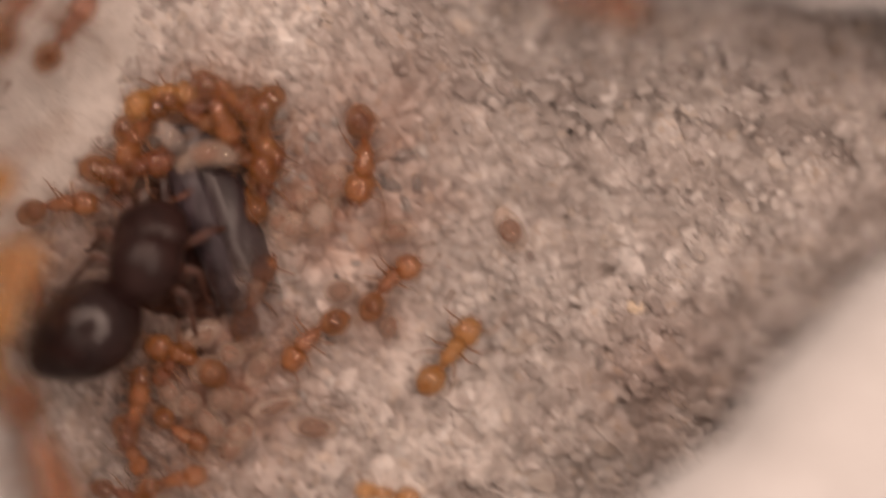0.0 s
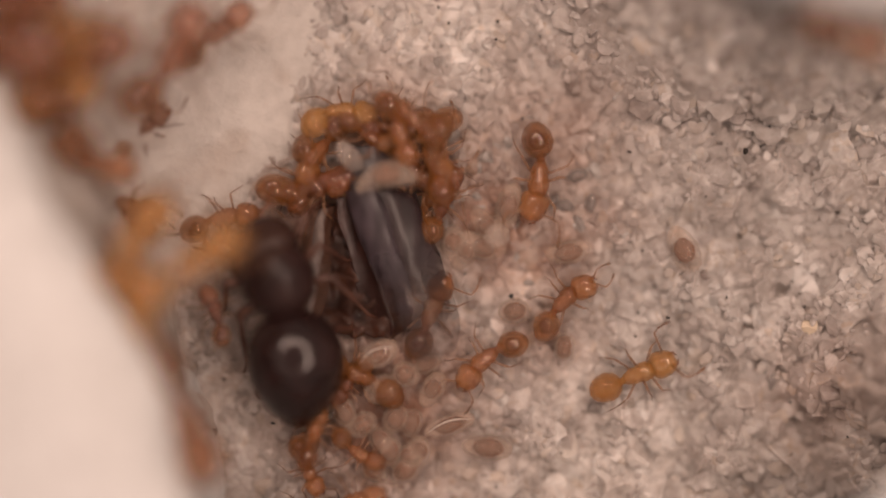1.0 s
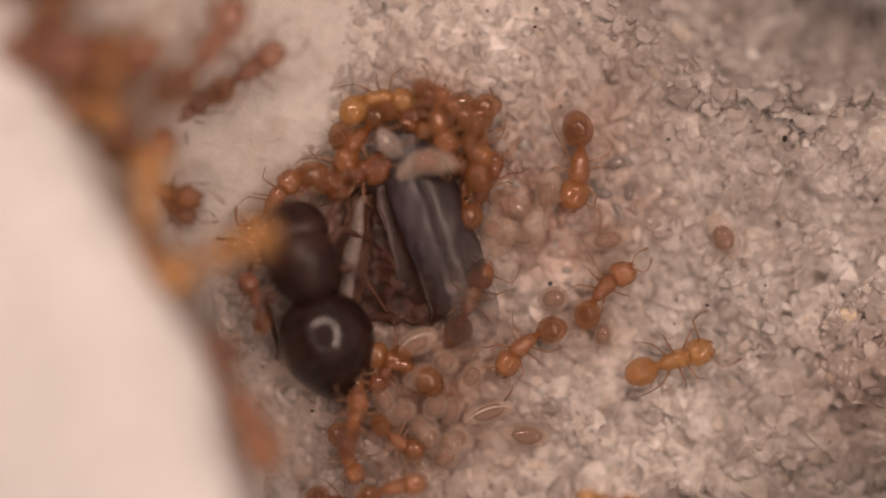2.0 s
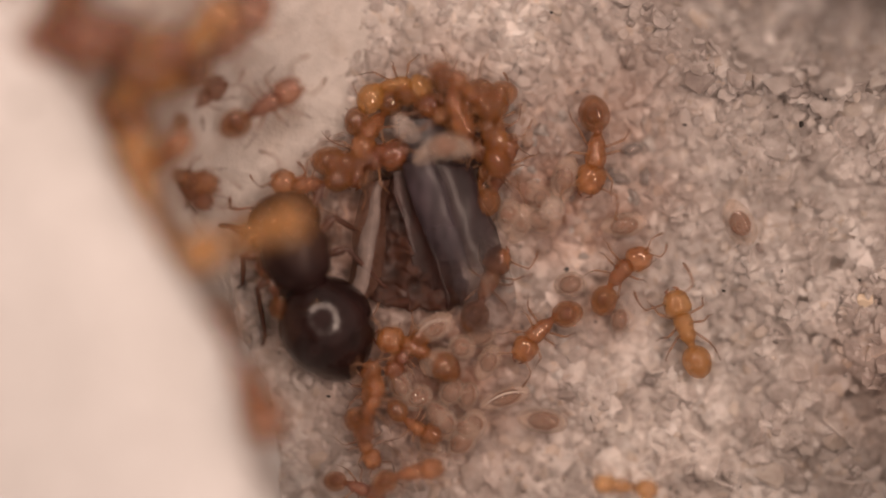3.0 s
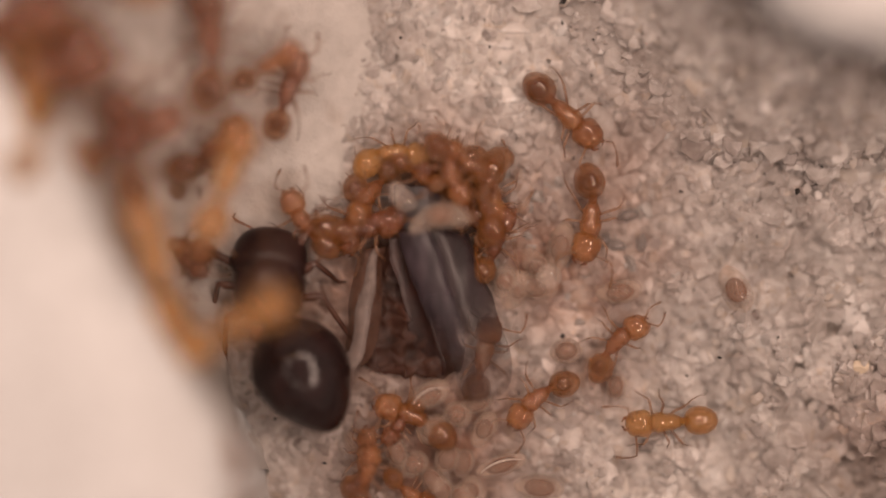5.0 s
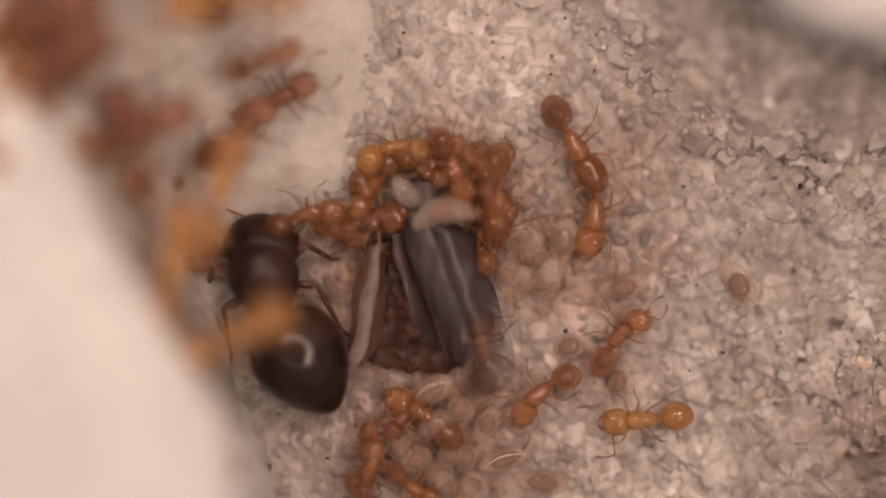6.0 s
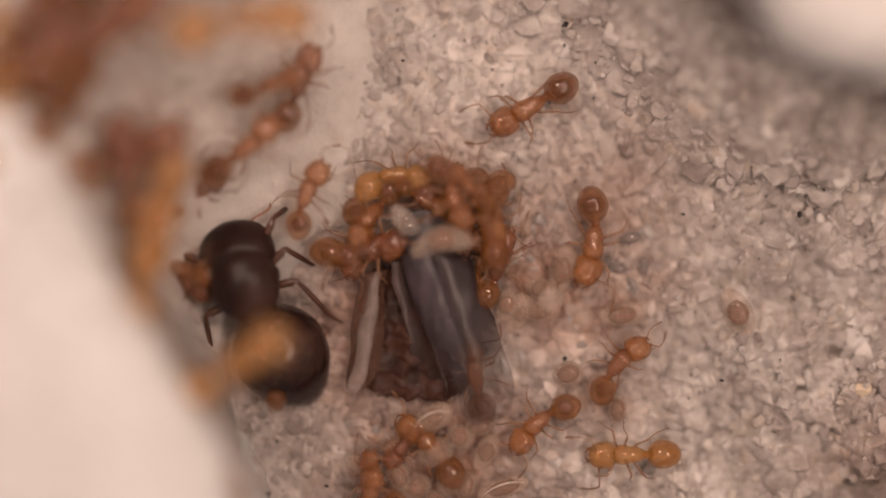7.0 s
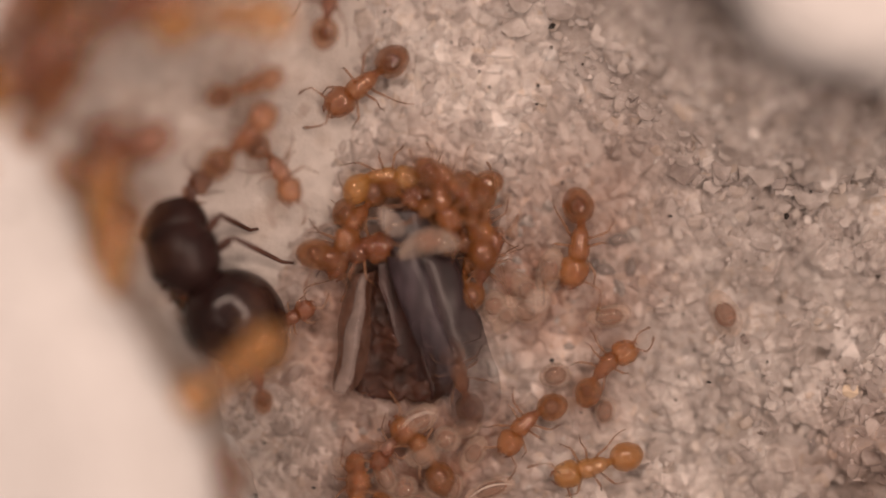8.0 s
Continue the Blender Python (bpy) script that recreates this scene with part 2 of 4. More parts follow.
def loft(profile, outer=(), first=0, count=None):
    """Skin between the foot and the rim of the opening, over count steps of the ring from the first on."""
    verts, faces, n = [], [], len(rim)
    whole = count is None
    steps = [(first + k) % n for k in range(n if whole else count)]
    m = len(steps)
    for f, z in profile:
        for i in steps:
            p = foot[i].lerp(rim[i], f)
            d = noise.noise(Vector((p.x, p.y, z)) * 0.7) * 0.3 + noise.noise(Vector((p.x, p.y, z)) * 2.3) * 0.12 + noise.noise(Vector((p.x, p.y, z)) * 6.0) * 0.07
            q = (rim[i] - Vector((2, 0))).normalized() * d
            verts.append((p.x + q.x, p.y + q.y, z + 0.1 * noise.noise(Vector((p.x, p.y, z + 9)) * 1.1) + 0.07 * noise.noise(Vector((p.x, p.y, 3)) * 3.5)))
    for k, z in outer:
        for i in steps:
            p = (rim[i] - Vector((2, 0))) * k + Vector((2, 0))
            verts.append((p.x, p.y, z))
    for r in range(len(profile) + len(outer) - 1):
        for i in range(m if whole else m - 1):
            a, b = r * m + i, r * m + (i + 1) % m
            faces.append((a, b, b + m, a + m))
    return verts, [f[::-1] for f in faces]


def plaster_block():
    ob = new("wall_nest", mesh_of("wall_nest", *loft([(0.83, 3.30), (0.90, 3.55), (0.95, 3.72), (1.0, 3.88), (1.06, 3.98)],
                                                     ((1.25, 4.0), (2.2, 4.0), (3.2, 4.0), (3.2, -3.0))), PLASTER))
    tagged(ob, "white plaster block with a rounded opening over sand", "wall", kind="structure")
    ob = new("wall_bank", mesh_of("wall_bank", *loft([(-0.20, -0.6), (-0.10, -0.14), (-0.03, 0.02), (0.04, 0.15), (0.10, 0.27), (0.17, 0.42), (0.28, 0.70), (0.45, 1.25), (0.62, 2.05), (0.76, 2.85), (0.86, 3.38), (0.885, 3.42)],
                                                     (), 15 * 8, 66), SILT))
    tagged(ob, "sloping bank of packed grey silt under the rim", "bank", kind="structure")
    ob = new("wall_side", mesh_of("wall_side", *loft([(0.0, -0.9), (0.02, 0.0), (0.3, 1.2), (0.55, 2.2), (0.72, 2.9), (0.86, 3.40)], (), 20, 110), PLASTER))
    tagged(ob, "white plaster side of the opening", "wall", kind="structure")


plaster_block()


BRINK = np.array([(a.x, a.y) for a in rim[8 * 8:15 * 8 + 1:2]])


def rise(x, y):
    """The sand is heaped up against the far side of the opening."""
    d = ((x[..., None] - BRINK[:, 0]) ** 2 + (y[..., None] - BRINK[:, 1]) ** 2).min(-1)
    return 1.7 * np.exp(-d / 3.0)


def floor_height(x, y):
    return floor_base(x, y) + float(rise(np.array([x]), np.array([y]))[0])


def floor_base(x, y):
    v = Vector((x, y, 0))
    rough = 0.10 + 0.30 / (1 + math.exp(-(x - 5.5 - 0.4 * y) * 0.9))
    return 0.14 * noise.noise(v * 0.35) + rough * noise.noise(v * 0.9 + Vector((5, 0, 0))) + 0.5 * rough * noise.noise(v * 2.2) - 0.02


def facets(px, py, cell, seed):
    """Broken-crystal relief: height and tone of tilted facets about one cell wide."""
    r = np.random.default_rng(seed)
    nx, ny = int(30 / cell) + 4, int(23 / cell) + 4
    sx, sy = r.random((nx, ny)), r.random((nx, ny))
    lift, tx, ty, tone = r.normal(0, 0.07, (nx, ny)), r.normal(0, 0.16, (nx, ny)), r.normal(0, 0.16, (nx, ny)), r.random((nx, ny))
    gx, gy = (px + 10) / cell + 1, (py + 12) / cell + 1
    ix, iy = gx.astype(int), gy.astype(int)
    best = np.full(px.shape, 9.0)
    h, t = np.zeros(px.shape), np.zeros(px.shape)
    for i in (-1, 0, 1):
        for j in (-1, 0, 1):
            a, b = ix + i, iy + j
            dx, dy = gx - a - sx[a, b], gy - b - sy[a, b]
            d = dx * dx + dy * dy
            near = d < best
            best = np.where(near, d, best)
            h = np.where(near, lift[a, b] + tx[a, b] * dx + ty[a, b] * dy - 0.08 * d, h)
            t = np.where(near, tone[a, b], t)
    return h * cell, t


# brown soaked patches; those right of the shell also stand in for shade
DAMP_SHADE = ((2.2, -0.4, 1.6, 0.95), (3.5, -1.0, 1.1, 0.85), (-0.4, -4.4, 2.2, 0.95), (0.6, -3.6, 1.5, 0.85), (-1.4, -1.4, 2.2, 1.0), (3.2, -2.7, 1.2, 0.6),
        (-0.3, 1.3, 1.5, 1.0), (1.7, 1.0, 1.3, 0.6), (3.4, 1.3, 1.8, 0.62), (4.3, -0.2, 1.2, 0.5), (-2.4, 0.2, 1.1, 0.5), (9.6, -4.2, 1.6, 0.35))


PALE = ((0.8, 4.3, 2.1, 0.75), (4.6, -6.0, 2.4, 0.8), (2.0, -5.9, 1.5, 0.5), (2.9, -1.9, 0.8, 0.6))


def whiteness(x, y):
    """How far the sand is lightened in patches, 0 to 1."""
    d = np.zeros(x.shape)
    for cx, cy, r, k in PALE:
        d = np.maximum(d, k * np.exp(-((x - cx) ** 2 + (y - cy) ** 2) / (r * r)))
    return d * (0.85 + 0.15 * np.sin(4.1 * x + 1.3 * np.sin(3.2 * y)) * np.sin(3.7 * y))


def damp_shade_at(x, y):
    """How far the sand is soaked brown by food and brood and darkened in place of shade, 0 to 1."""
    d = np.zeros(x.shape)
    for cx, cy, r, k in DAMP_SHADE:
        d = np.maximum(d, k * np.exp(-((x - cx) ** 2 + (y - cy) ** 2) / (r * r)) * 1.2)
    patch = 0.84 + 0.16 * np.sin(3.1 * x + 1.7 * np.sin(2.2 * y)) * np.sin(2.6 * y + 1.1 * np.sin(2.9 * x))
    return np.clip(d * patch, 0, 1)


def sand_floor():
    nx, ny = 800, 600
    X, Y = np.meshgrid(np.linspace(-9, 19, nx), np.linspace(-11, 10, ny))
    wob = 0.05 * np.sin(2.1 * X + 1.3 * np.sin(2.3 * Y)) * np.sin(3.3 * Y + 2.1)
    h1, t1 = facets(X + wob, Y - wob, 0.66, 3)
    h2, t2 = facets(X - wob, Y + wob, 0.32, 4)
    base = np.array([floor_base(x, y) for x, y in zip(X.ravel().tolist(), Y.ravel().tolist())]).reshape(X.shape) + rise(X, Y)
    coarse = np.sin(1.3 * X + 0.7 * Y) + np.sin(0.9 * Y - 1.9 * X + 2) + 1.2 * np.sin(3.1 * X + 2.3 * Y) * np.sin(2.7 * Y - 1.1 * X) > 0.1
    loose = 1 / (1 + np.exp(-(X - 6.0 - 0.5 * Y) * 1.2))
    coarse |= loose > 0.6
    h3, t3 = facets(X + 2 * wob, Y + wob, 0.14, 5)
    Z = base + np.where(coarse, 0.9 * h1 + 0.5 * h2 + 0.5 * h3, 0.9 * h2 + 0.6 * h3) * (0.75 + 0.7 * loose) + 0.02
    tone = np.where(coarse, 0.5 * t1 + 0.25 * t2 + 0.25 * t3, 0.6 * t2 + 0.4 * t3)
    v = np.stack([X, Y, Z], -1).reshape(-1, 3) * MM
    i, j = np.meshgrid(np.arange(nx - 1), np.arange(ny - 1))
    a = (j * nx + i).ravel()
    f = np.stack([a, a + 1, a + 1 + nx, a + nx], -1)
    me = bpy.data.meshes.new("ground")
    me.vertices.add(len(v))
    me.vertices.foreach_set("co", v.ravel())
    me.loops.add(f.size)
    me.loops.foreach_set("vertex_index", f.ravel())
    me.polygons.add(len(f))
    me.polygons.foreach_set("loop_start", np.arange(0, f.size, 4))
    me.polygons.foreach_set("use_smooth", np.ones(len(f), dtype=bool))
    me.attributes.new("tone", "FLOAT", "POINT").data.foreach_set("value", tone.ravel())
    me.attributes.new("damp_shade", "FLOAT", "POINT").data.foreach_set("value", damp_shade_at(X, Y).ravel())
    me.attributes.new("pale", "FLOAT", "POINT").data.foreach_set("value", whiteness(X, Y).ravel())
    me.materials.append(BED)
    me.update(calc_edges=True)
    ob = new("ground", me)
    return tagged(ob, "pale packed quartz sand floor of the nest", "ground", kind="structure")


ground = sand_floor()


def ico(sub):
    bm = bmesh.new()
    bmesh.ops.create_icosphere(bm, subdivisions=sub, radius=1.0)
    bm.verts.index_update()
    v = np.array([tuple(q.co) for q in bm.verts])
    f = np.array([[q.index for q in w.verts] for w in bm.faces])
    bm.free()
    return v, f


ICO_V, ICO_F = ico(2)
rng = np.random.default_rng(7)


def grain_shape():
    v = ICO_V.copy()
    for _ in range(9):
        n = rng.normal(size=3)
        n /= np.linalg.norm(n)
        d = rng.uniform(0.30, 0.70)
        over = np.clip(v @ n - d, 0, None)
        v -= over[:, None] * n
    return v * rng.uniform(0.75, 1.2, 3)


SHAPES = [grain_shape() for _ in range(24)]
SHARD_V, SHARD_F = ico(1)


def shard_shape():
    """A splinter of quartz: a ball cut flat by a few planes, drawn out one way."""
    v = SHARD_V.copy()
    for _ in range(8):
        n = rng.normal(size=3)
        n /= np.linalg.norm(n)
        v -= np.clip(v @ n - rng.uniform(0.25, 0.7), 0, None)[:, None] * n
    return v * rng.uniform(0.7, 1.5, 3)


SHARDS = [shard_shape() for _ in range(32)]


def turn(n):
    q = rng.normal(size=(n, 4))
    q /= np.linalg.norm(q, axis=1)[:, None]
    w, x, y, z = q.T
    return np.stack([np.stack([1 - 2 * (y * y + z * z), 2 * (x * y - z * w), 2 * (x * z + y * w)], -1),
                     np.stack([2 * (x * y + z * w), 1 - 2 * (x * x + z * z), 2 * (y * z - x * w)], -1),
                     np.stack([2 * (x * z - y * w), 2 * (y * z + x * w), 1 - 2 * (x * x + y * y)], -1)], 1)


def grain_field(name, count, lo, hi, rise, mat, label, flat=0.7, shapes=SHAPES, skin=ICO_F):
    """Grains bedded in the floor, their tops about level, a little uneven; the sunk undersides are left open."""
    pos = np.stack([rng.uniform(-6.5, 17, count), rng.uniform(-9.5, 8.5, count)], -1)
    size = lo + (hi - lo) * rng.random(count) ** 1.8
    rot = turn(count)
    vs, fs, sharp, base = [], [], [], 0
    for i in range(count):
        x, y = pos[i]
        v = shapes[i % len(shapes)] @ rot[i].T * size[i]
        v[:, 2] *= 0.30
        v += (x, y, floor_height(x, y) - v[:, 2].max() + rng.normal(rise, 0.025) + 0.08 * size[i])
        face = v[skin]
        up = np.cross(face[:, 1] - face[:, 0], face[:, 2] - face[:, 0])[:, 2] > 0
        vs.append(v)
        fs.append(skin[up] + base)
        sharp.append(np.full(up.sum(), rng.random() > flat))
        base += len(v)
    v, f = np.concatenate(vs) * MM, np.concatenate(fs)
    me = bpy.data.meshes.new(name)
    me.vertices.add(len(v))
    me.vertices.foreach_set("co", v.ravel())
    me.loops.add(f.size)
    me.loops.foreach_set("vertex_index", f.ravel())
    me.polygons.add(len(f))
    me.polygons.foreach_set("loop_start", np.arange(0, f.size, 3))
    me.polygons.foreach_set("use_smooth", np.concatenate(sharp))
    me.attributes.new("damp_shade", "FLOAT", "POINT").data.foreach_set("value", damp_shade_at(v[:, 0] / MM, v[:, 1] / MM))
    me.attributes.new("pale", "FLOAT", "POINT").data.foreach_set("value", whiteness(v[:, 0] / MM, v[:, 1] / MM))
    me.materials.append(mat)
    me.update(calc_edges=True)
    ob = new(name, me)
    return tagged(ob, label, "sand", kind="stuff")


grain_field("sand_grains", 2000, 0.14, 0.46, 0.03, SAND, "loose pale quartz sand grains", 0.75)
grain_field("fine_sand", 8500, 0.07, 0.28, 0.045, SAND, "fine sharp pale sand between the larger grains", 0.95, SHARDS, SHARD_F)


# ---- ants ----
def square_head(x0, x1, w, h, rings=17):
    """A head with full cheeks, a little narrower in front."""
    out = []
    for i in range(rings):
        u = -math.cos(math.pi * i / (rings - 1))
        r = max((1 - abs(u) ** 3.2) ** 0.42, 0.05)
        out.append((x0 + (x1 - x0) * (u + 1) / 2, w * r * (1 - 0.12 * u), h * r, 0.0))
    return out


def ant_meshes(tone, mat, soft):
    me = {}
    body = egg(-0.44, 0.36, 0.215, 0.23, 0.0, 0.24, 15)
    body = [(x, w * (1 - 0.15 * math.exp(-((x + 0.08) / 0.08) ** 2)), h * (1 - 0.18 * math.exp(-((x + 0.08) / 0.08) ** 2)), l) for x, w, h, l in body]
    me["thorax"] = mesh_of("thorax", *blob(body), mat)
    knots = [(-0.34, 0.06, 0.06, 0), (-0.38, 0.08, 0.085, 0.03), (-0.42, 0.09, 0.11, 0.04), (-0.45, 0.065, 0.06, 0.0), (-0.48, 0.10, 0.10, 0.02),
             (-0.52, 0.11, 0.10, 0.02), (-0.57, 0.07, 0.06, 0.0)]
    me["waist"] = mesh_of("waist", *blob(knots, 10), mat)
    me["head"] = mesh_of("head", *blob(square_head(-0.02, 0.56, 0.29, 0.24)), mat)
    me["gaster"] = mesh_of("gaster", *blob(egg(0.05, -0.68, 0.315, 0.30, 0.0, -0.08, 23, 4, 0.022), 18), soft)
    me["crop"] = mesh_of("crop", *blob(egg(-0.12, -0.46, 0.165, 0.14, -0.05, 0, 11), 14), CROP)
    for s, n in ((1, "l"), (-1, "r")):
        me["mandible" + n] = mesh_of("mandible", *tube([(0.44, 0.12 * s, -0.05), (0.56, 0.13 * s, -0.07), (0.62, 0.04 * s, -0.08)], [0.045, 0.035, 0.012]), RUST)
        me["eye" + n] = mesh_of("eye", *blob([(x + 0.30, w, h, 0.09) for x, w, h, _ in egg(-0.035, 0.035, 0.018, 0.03, 0, 0, 6)], 8), EYE)
        me["antenna" + n] = mesh_of("antenna", *tube([(0.42, 0.09 * s, 0.06), (0.50, 0.28 * s, 0.16), (0.58, 0.44 * s, 0.20), (0.72, 0.47 * s, 0.12),
                                    (0.86, 0.46 * s, 0.02), (0.97, 0.44 * s, -0.08), (1.03, 0.42 * s, -0.14)], [0.024, 0.020, 0.022, 0.018, 0.022, 0.036, 0.02]), LIMB)
        for k, (x, knee, footx) in enumerate(((0.20, 0.16, 0.42), (0.02, 0.0, 0.02), (-0.14, -0.26, -0.62))):
            r = 0.95 if k == 1 else 1.0
            me["leg%d%s" % (k, n)] = mesh_of("leg", *tube([(0, 0, 0), (knee * 0.25, 0.12 * s, -0.02), (knee * 0.8, 0.31 * s * r, 0.12), (knee, 0.37 * s * r, 0.11),
                                             ((knee + footx) / 2 + 0.04, 0.46 * s * r, -0.10), (footx * 0.9, 0.52 * s * r, -0.27), (footx * 1.1, 0.56 * s * r, -0.30)],
                                             [0.044, 0.027, 0.029, 0.019, 0.016, 0.011, 0.008]), LIMB)
    return me


TONES = {"amber": ant_meshes("amber", AMBER, HONEY), "yellow": ant_meshes("yellow", YELLOW, YELLOW), "rust": ant_meshes("rust", RUST, HONEY)}
HIPS = (0.20, 0.02, -0.14)


def worker_ant(x, y, z, heading, size=1.0, tone="amber", head=0.0, tail=0.0, nod=0.0, tip=0.0, roll=0.0, pitch=0.0, swell=1.0, label="", group="worker ants"):
    """z: height of the thorax. head, tail: sideways bend of head and gaster; nod, tip: downwards bend."""
    me = TONES[tone]
    root = new("worker_ant")
    root.empty_display_size = 0.2 * MM
    m = at(x, y, z, roll, pitch, heading)
    root.matrix_basis = m @ Matrix.Scale(size, 4)
    part("thorax", me["thorax"], root)
    part("waist", me["waist"], root)
    hd = part("head", me["head"], root, at(0.25, 0, 0.02, 0, nod, head))
    for n in "lr":
        part("antenna", me["antenna" + n], hd, at(0, 0, 0, random.uniform(-20, 20), random.uniform(-20, 12), random.uniform(-25, 25)))
        s = 1 if n == "l" else -1
        part("eye", me["eye" + n], hd, at(0, s * 0.25, 0), "black eye")
        part("mandible", me["mandible" + n], hd)
        for k in range(3):
            part("leg", me["leg%d%s" % (k, n)], root, at(HIPS[k], s * 0.11, -0.06, random.uniform(-15, 15), 0, random.uniform(-28, 28)))
    ga = part("gaster", me["gaster"], root, at(-0.48, 0, 0.01, 0, -tip, tail) @ Matrix.Scale(swell, 4))
    if tone != "yellow":
        part("crop", me["crop"], ga, None, "dark crop seen through the gaster")
    words = {"amber": "glossy translucent amber worker ant", "yellow": "pale yellow translucent worker ant", "rust": "reddish brown worker ant"}
    return tagged(root, label or words[tone] + " on the nest sand", "ant", group)


resting = []
# ants that stay about where they are: x, y, z, heading, size, tone, bends
for a in (
    ((1.90, -3.36, 0.40, -139, 0.98), "amber", 20, -25),
    ((3.76, -2.02, 0.40, 48, 0.96), "amber", -25, 20),
    ((3.16, 0.61, 0.40, -95, 1.15), "amber", -15, 20),
    ((-1.22, 2.14, 0.55, 2, 0.98), "yellow", -15, 60),
    ((0.06, 1.62, 1.05, -78, 0.92), "amber", 20, 30),
    ((0.96, 1.00, 0.62, -96, 0.98), "amber", 15, 20),
    ((-0.03, 1.80, 0.60, 109, 0.84), "amber", 10, -20),
    ((-0.10, 1.83, 0.60, -168, 0.87), "rust", 0, 10),
    ((-1.64, 0.62, 0.60, 17, 0.95), "rust", -15, 10),
    ((-2.14, 0.61, 0.50, -98, 0.92), "rust", 0, 10),
    ((0.30, 0.95, 0.45, -40, 0.90), "rust", 0, 30),
    ((-1.87, -4.59, 0.50, 80, 0.79), "amber", 0, 10),
):
    resting.append(worker_ant(*a[0], tone=a[1], head=a[2], tail=a[3]))

nurse = worker_ant(-0.88, -3.67, 0.50, 157, 1.05, tone="amber", head=10, tail=-20, label="translucent amber worker ant among the brood")

# the crowd feeding at the end of the shell
for i, (x, y, z, h) in enumerate(((0.39, 1.76, 0.65, 200), (0.76, 1.19, 0.70, 100), (1.02, 0.22, 0.50, 80), (-1.80, 1.20, 0.60, 230), (0.83, 0.39, 0.50, 60))):
    resting.append(worker_ant(x, y, z, h, random.uniform(0.95, 1.08), ("amber", "amber", "rust")[i % 3], random.uniform(-35, 35), random.uniform(-35, 35), roll=random.uniform(-25, 25), pitch=random.uniform(-20, 20),
               label="glossy translucent worker ant crowding at the insect shell", group="ants at the shell"))
under = worker_ant(0.77, -2.42, 0.28, 68, 1.05, tone="amber", pitch=-4, label="amber worker ant under the clear end of the insect shell", group="ants at the shell")

# ants on the silt slope and along its rim, which move about in motions()
def slope_ant(x, y, z, heading, size, tone):
    return worker_ant(x, y, z, heading, size, tone=tone, head=random.uniform(-15, 15), tail=random.uniform(-20, 20),
                      label={"rust": "reddish", "amber": "amber", "yellow": "yellow"}[tone] + " worker ant on the silt slope near the rim", group="ants on the slope")


upper = slope_ant(-4.52, 3.11, 2.40, 60, 1.44, "rust")
lazy = slope_ant(-6.27, 2.58, 2.80, 17, 1.47, "rust")
corner = slope_ant(-7.96, 4.01, 3.60, 35, 1.60, "rust")
high = slope_ant(-6.78, 4.86, 3.70, 38, 1.48, "rust")
middle = slope_ant(-3.93, 4.03, 1.70, 11, 0.88, "amber")
lower = slope_ant(-4.43, 2.86, 1.50, 36, 1.08, "amber")
top = slope_ant(-3.96, 5.02, 3.60, 9, 1.50, "yellow")
along = slope_ant(-6.23, -0.15, 3.30, 106, 1.38, "yellow")
edge = slope_ant(-5.99, -0.46, 3.40, 107, 1.50, "yellow")
corner.scale, high.scale = corner.scale * 1.25, high.scale * 1.25
strand = slope_ant(-3.71, -4.56, 3.20, -63, 1.56, "amber")
beside = slope_ant(-6.56, 3.02, 3.20, 108, 1.01, "yellow")
far, farther = slope_ant(-8.30, 5.20, 3.60, 60, 1.5, "rust"), slope_ant(-6.60, 5.90, 3.40, 25, 1.4, "rust")
dozing, passing = slope_ant(-6.60, 2.20, 2.80, 100, 1.3, "rust"), slope_ant(-7.60, 3.60, 3.30, 60, 1.3, "amber")
# ants among the brood
for a in (
    ((-1.78, -4.89, 0.90, 69, 0.77), "amber"), ((-0.88, -6.35, 1.00, 14, 0.83), "amber"), ((-3.95, -2.23, 0.90, 106, 0.72), "rust"),
    ((-5.76, -0.23, 0.90, -39, 0.72), "rust"), ((-1.87, 0.46, 0.60, 5, 1.10), "rust"), ((-0.58, 1.57, 0.70, -34, 0.72), "amber"),
    ((-5.85, 0.06, 1.00, -17, 0.94), "amber"), ((0.36, 1.91, 1.00, 131, 0.72), "amber"),
):
    worker_ant(*a[0], tone=a[1], head=random.uniform(-25, 25), tail=random.uniform(-25, 25))
worker_ant(3.61, -6.60, 1.20, 172, 0.72, tone="yellow")

walker = worker_ant(1.84, 3.58, 0.42, -55, 1.14, tone="amber")
lone = worker_ant(5.49, -3.80, 0.42, 23, 1.05, tone="yellow")
climber = worker_ant(-3.04, 1.82, 0.90, 61, 0.95, tone="amber", head=-15, tail=20)
scout = worker_ant(-2.87, 3.50, 1.20, 83, 1.03, tone="rust", label="reddish brown worker ant walking down the silt slope")
front = worker_ant(-3.97, -1.25, 3.50, 31, 1.18, tone="yellow")
rimmer = worker_ant(-4.47, 1.87, 2.60, 65, 1.20, tone="yellow", label="yellow worker ant climbing on the silt slope")
front.scale, rimmer.scale = (1.4, 1.4, 1.4), (1.35, 1.35, 1.35)
strayed = worker_ant(8.95, 3.22, 3.90, -20, 0.94, tone="amber", label="amber worker ant on the plaster rim", group="ants on the slope")
peeking = worker_ant(-5.50, 1.75, 0.95, 40, 0.85, tone="rust", label="reddish worker ant at the foot of the silt slope")
late = worker_ant(-3.27, -0.99, 0.50, 31, 0.75, tone="rust")


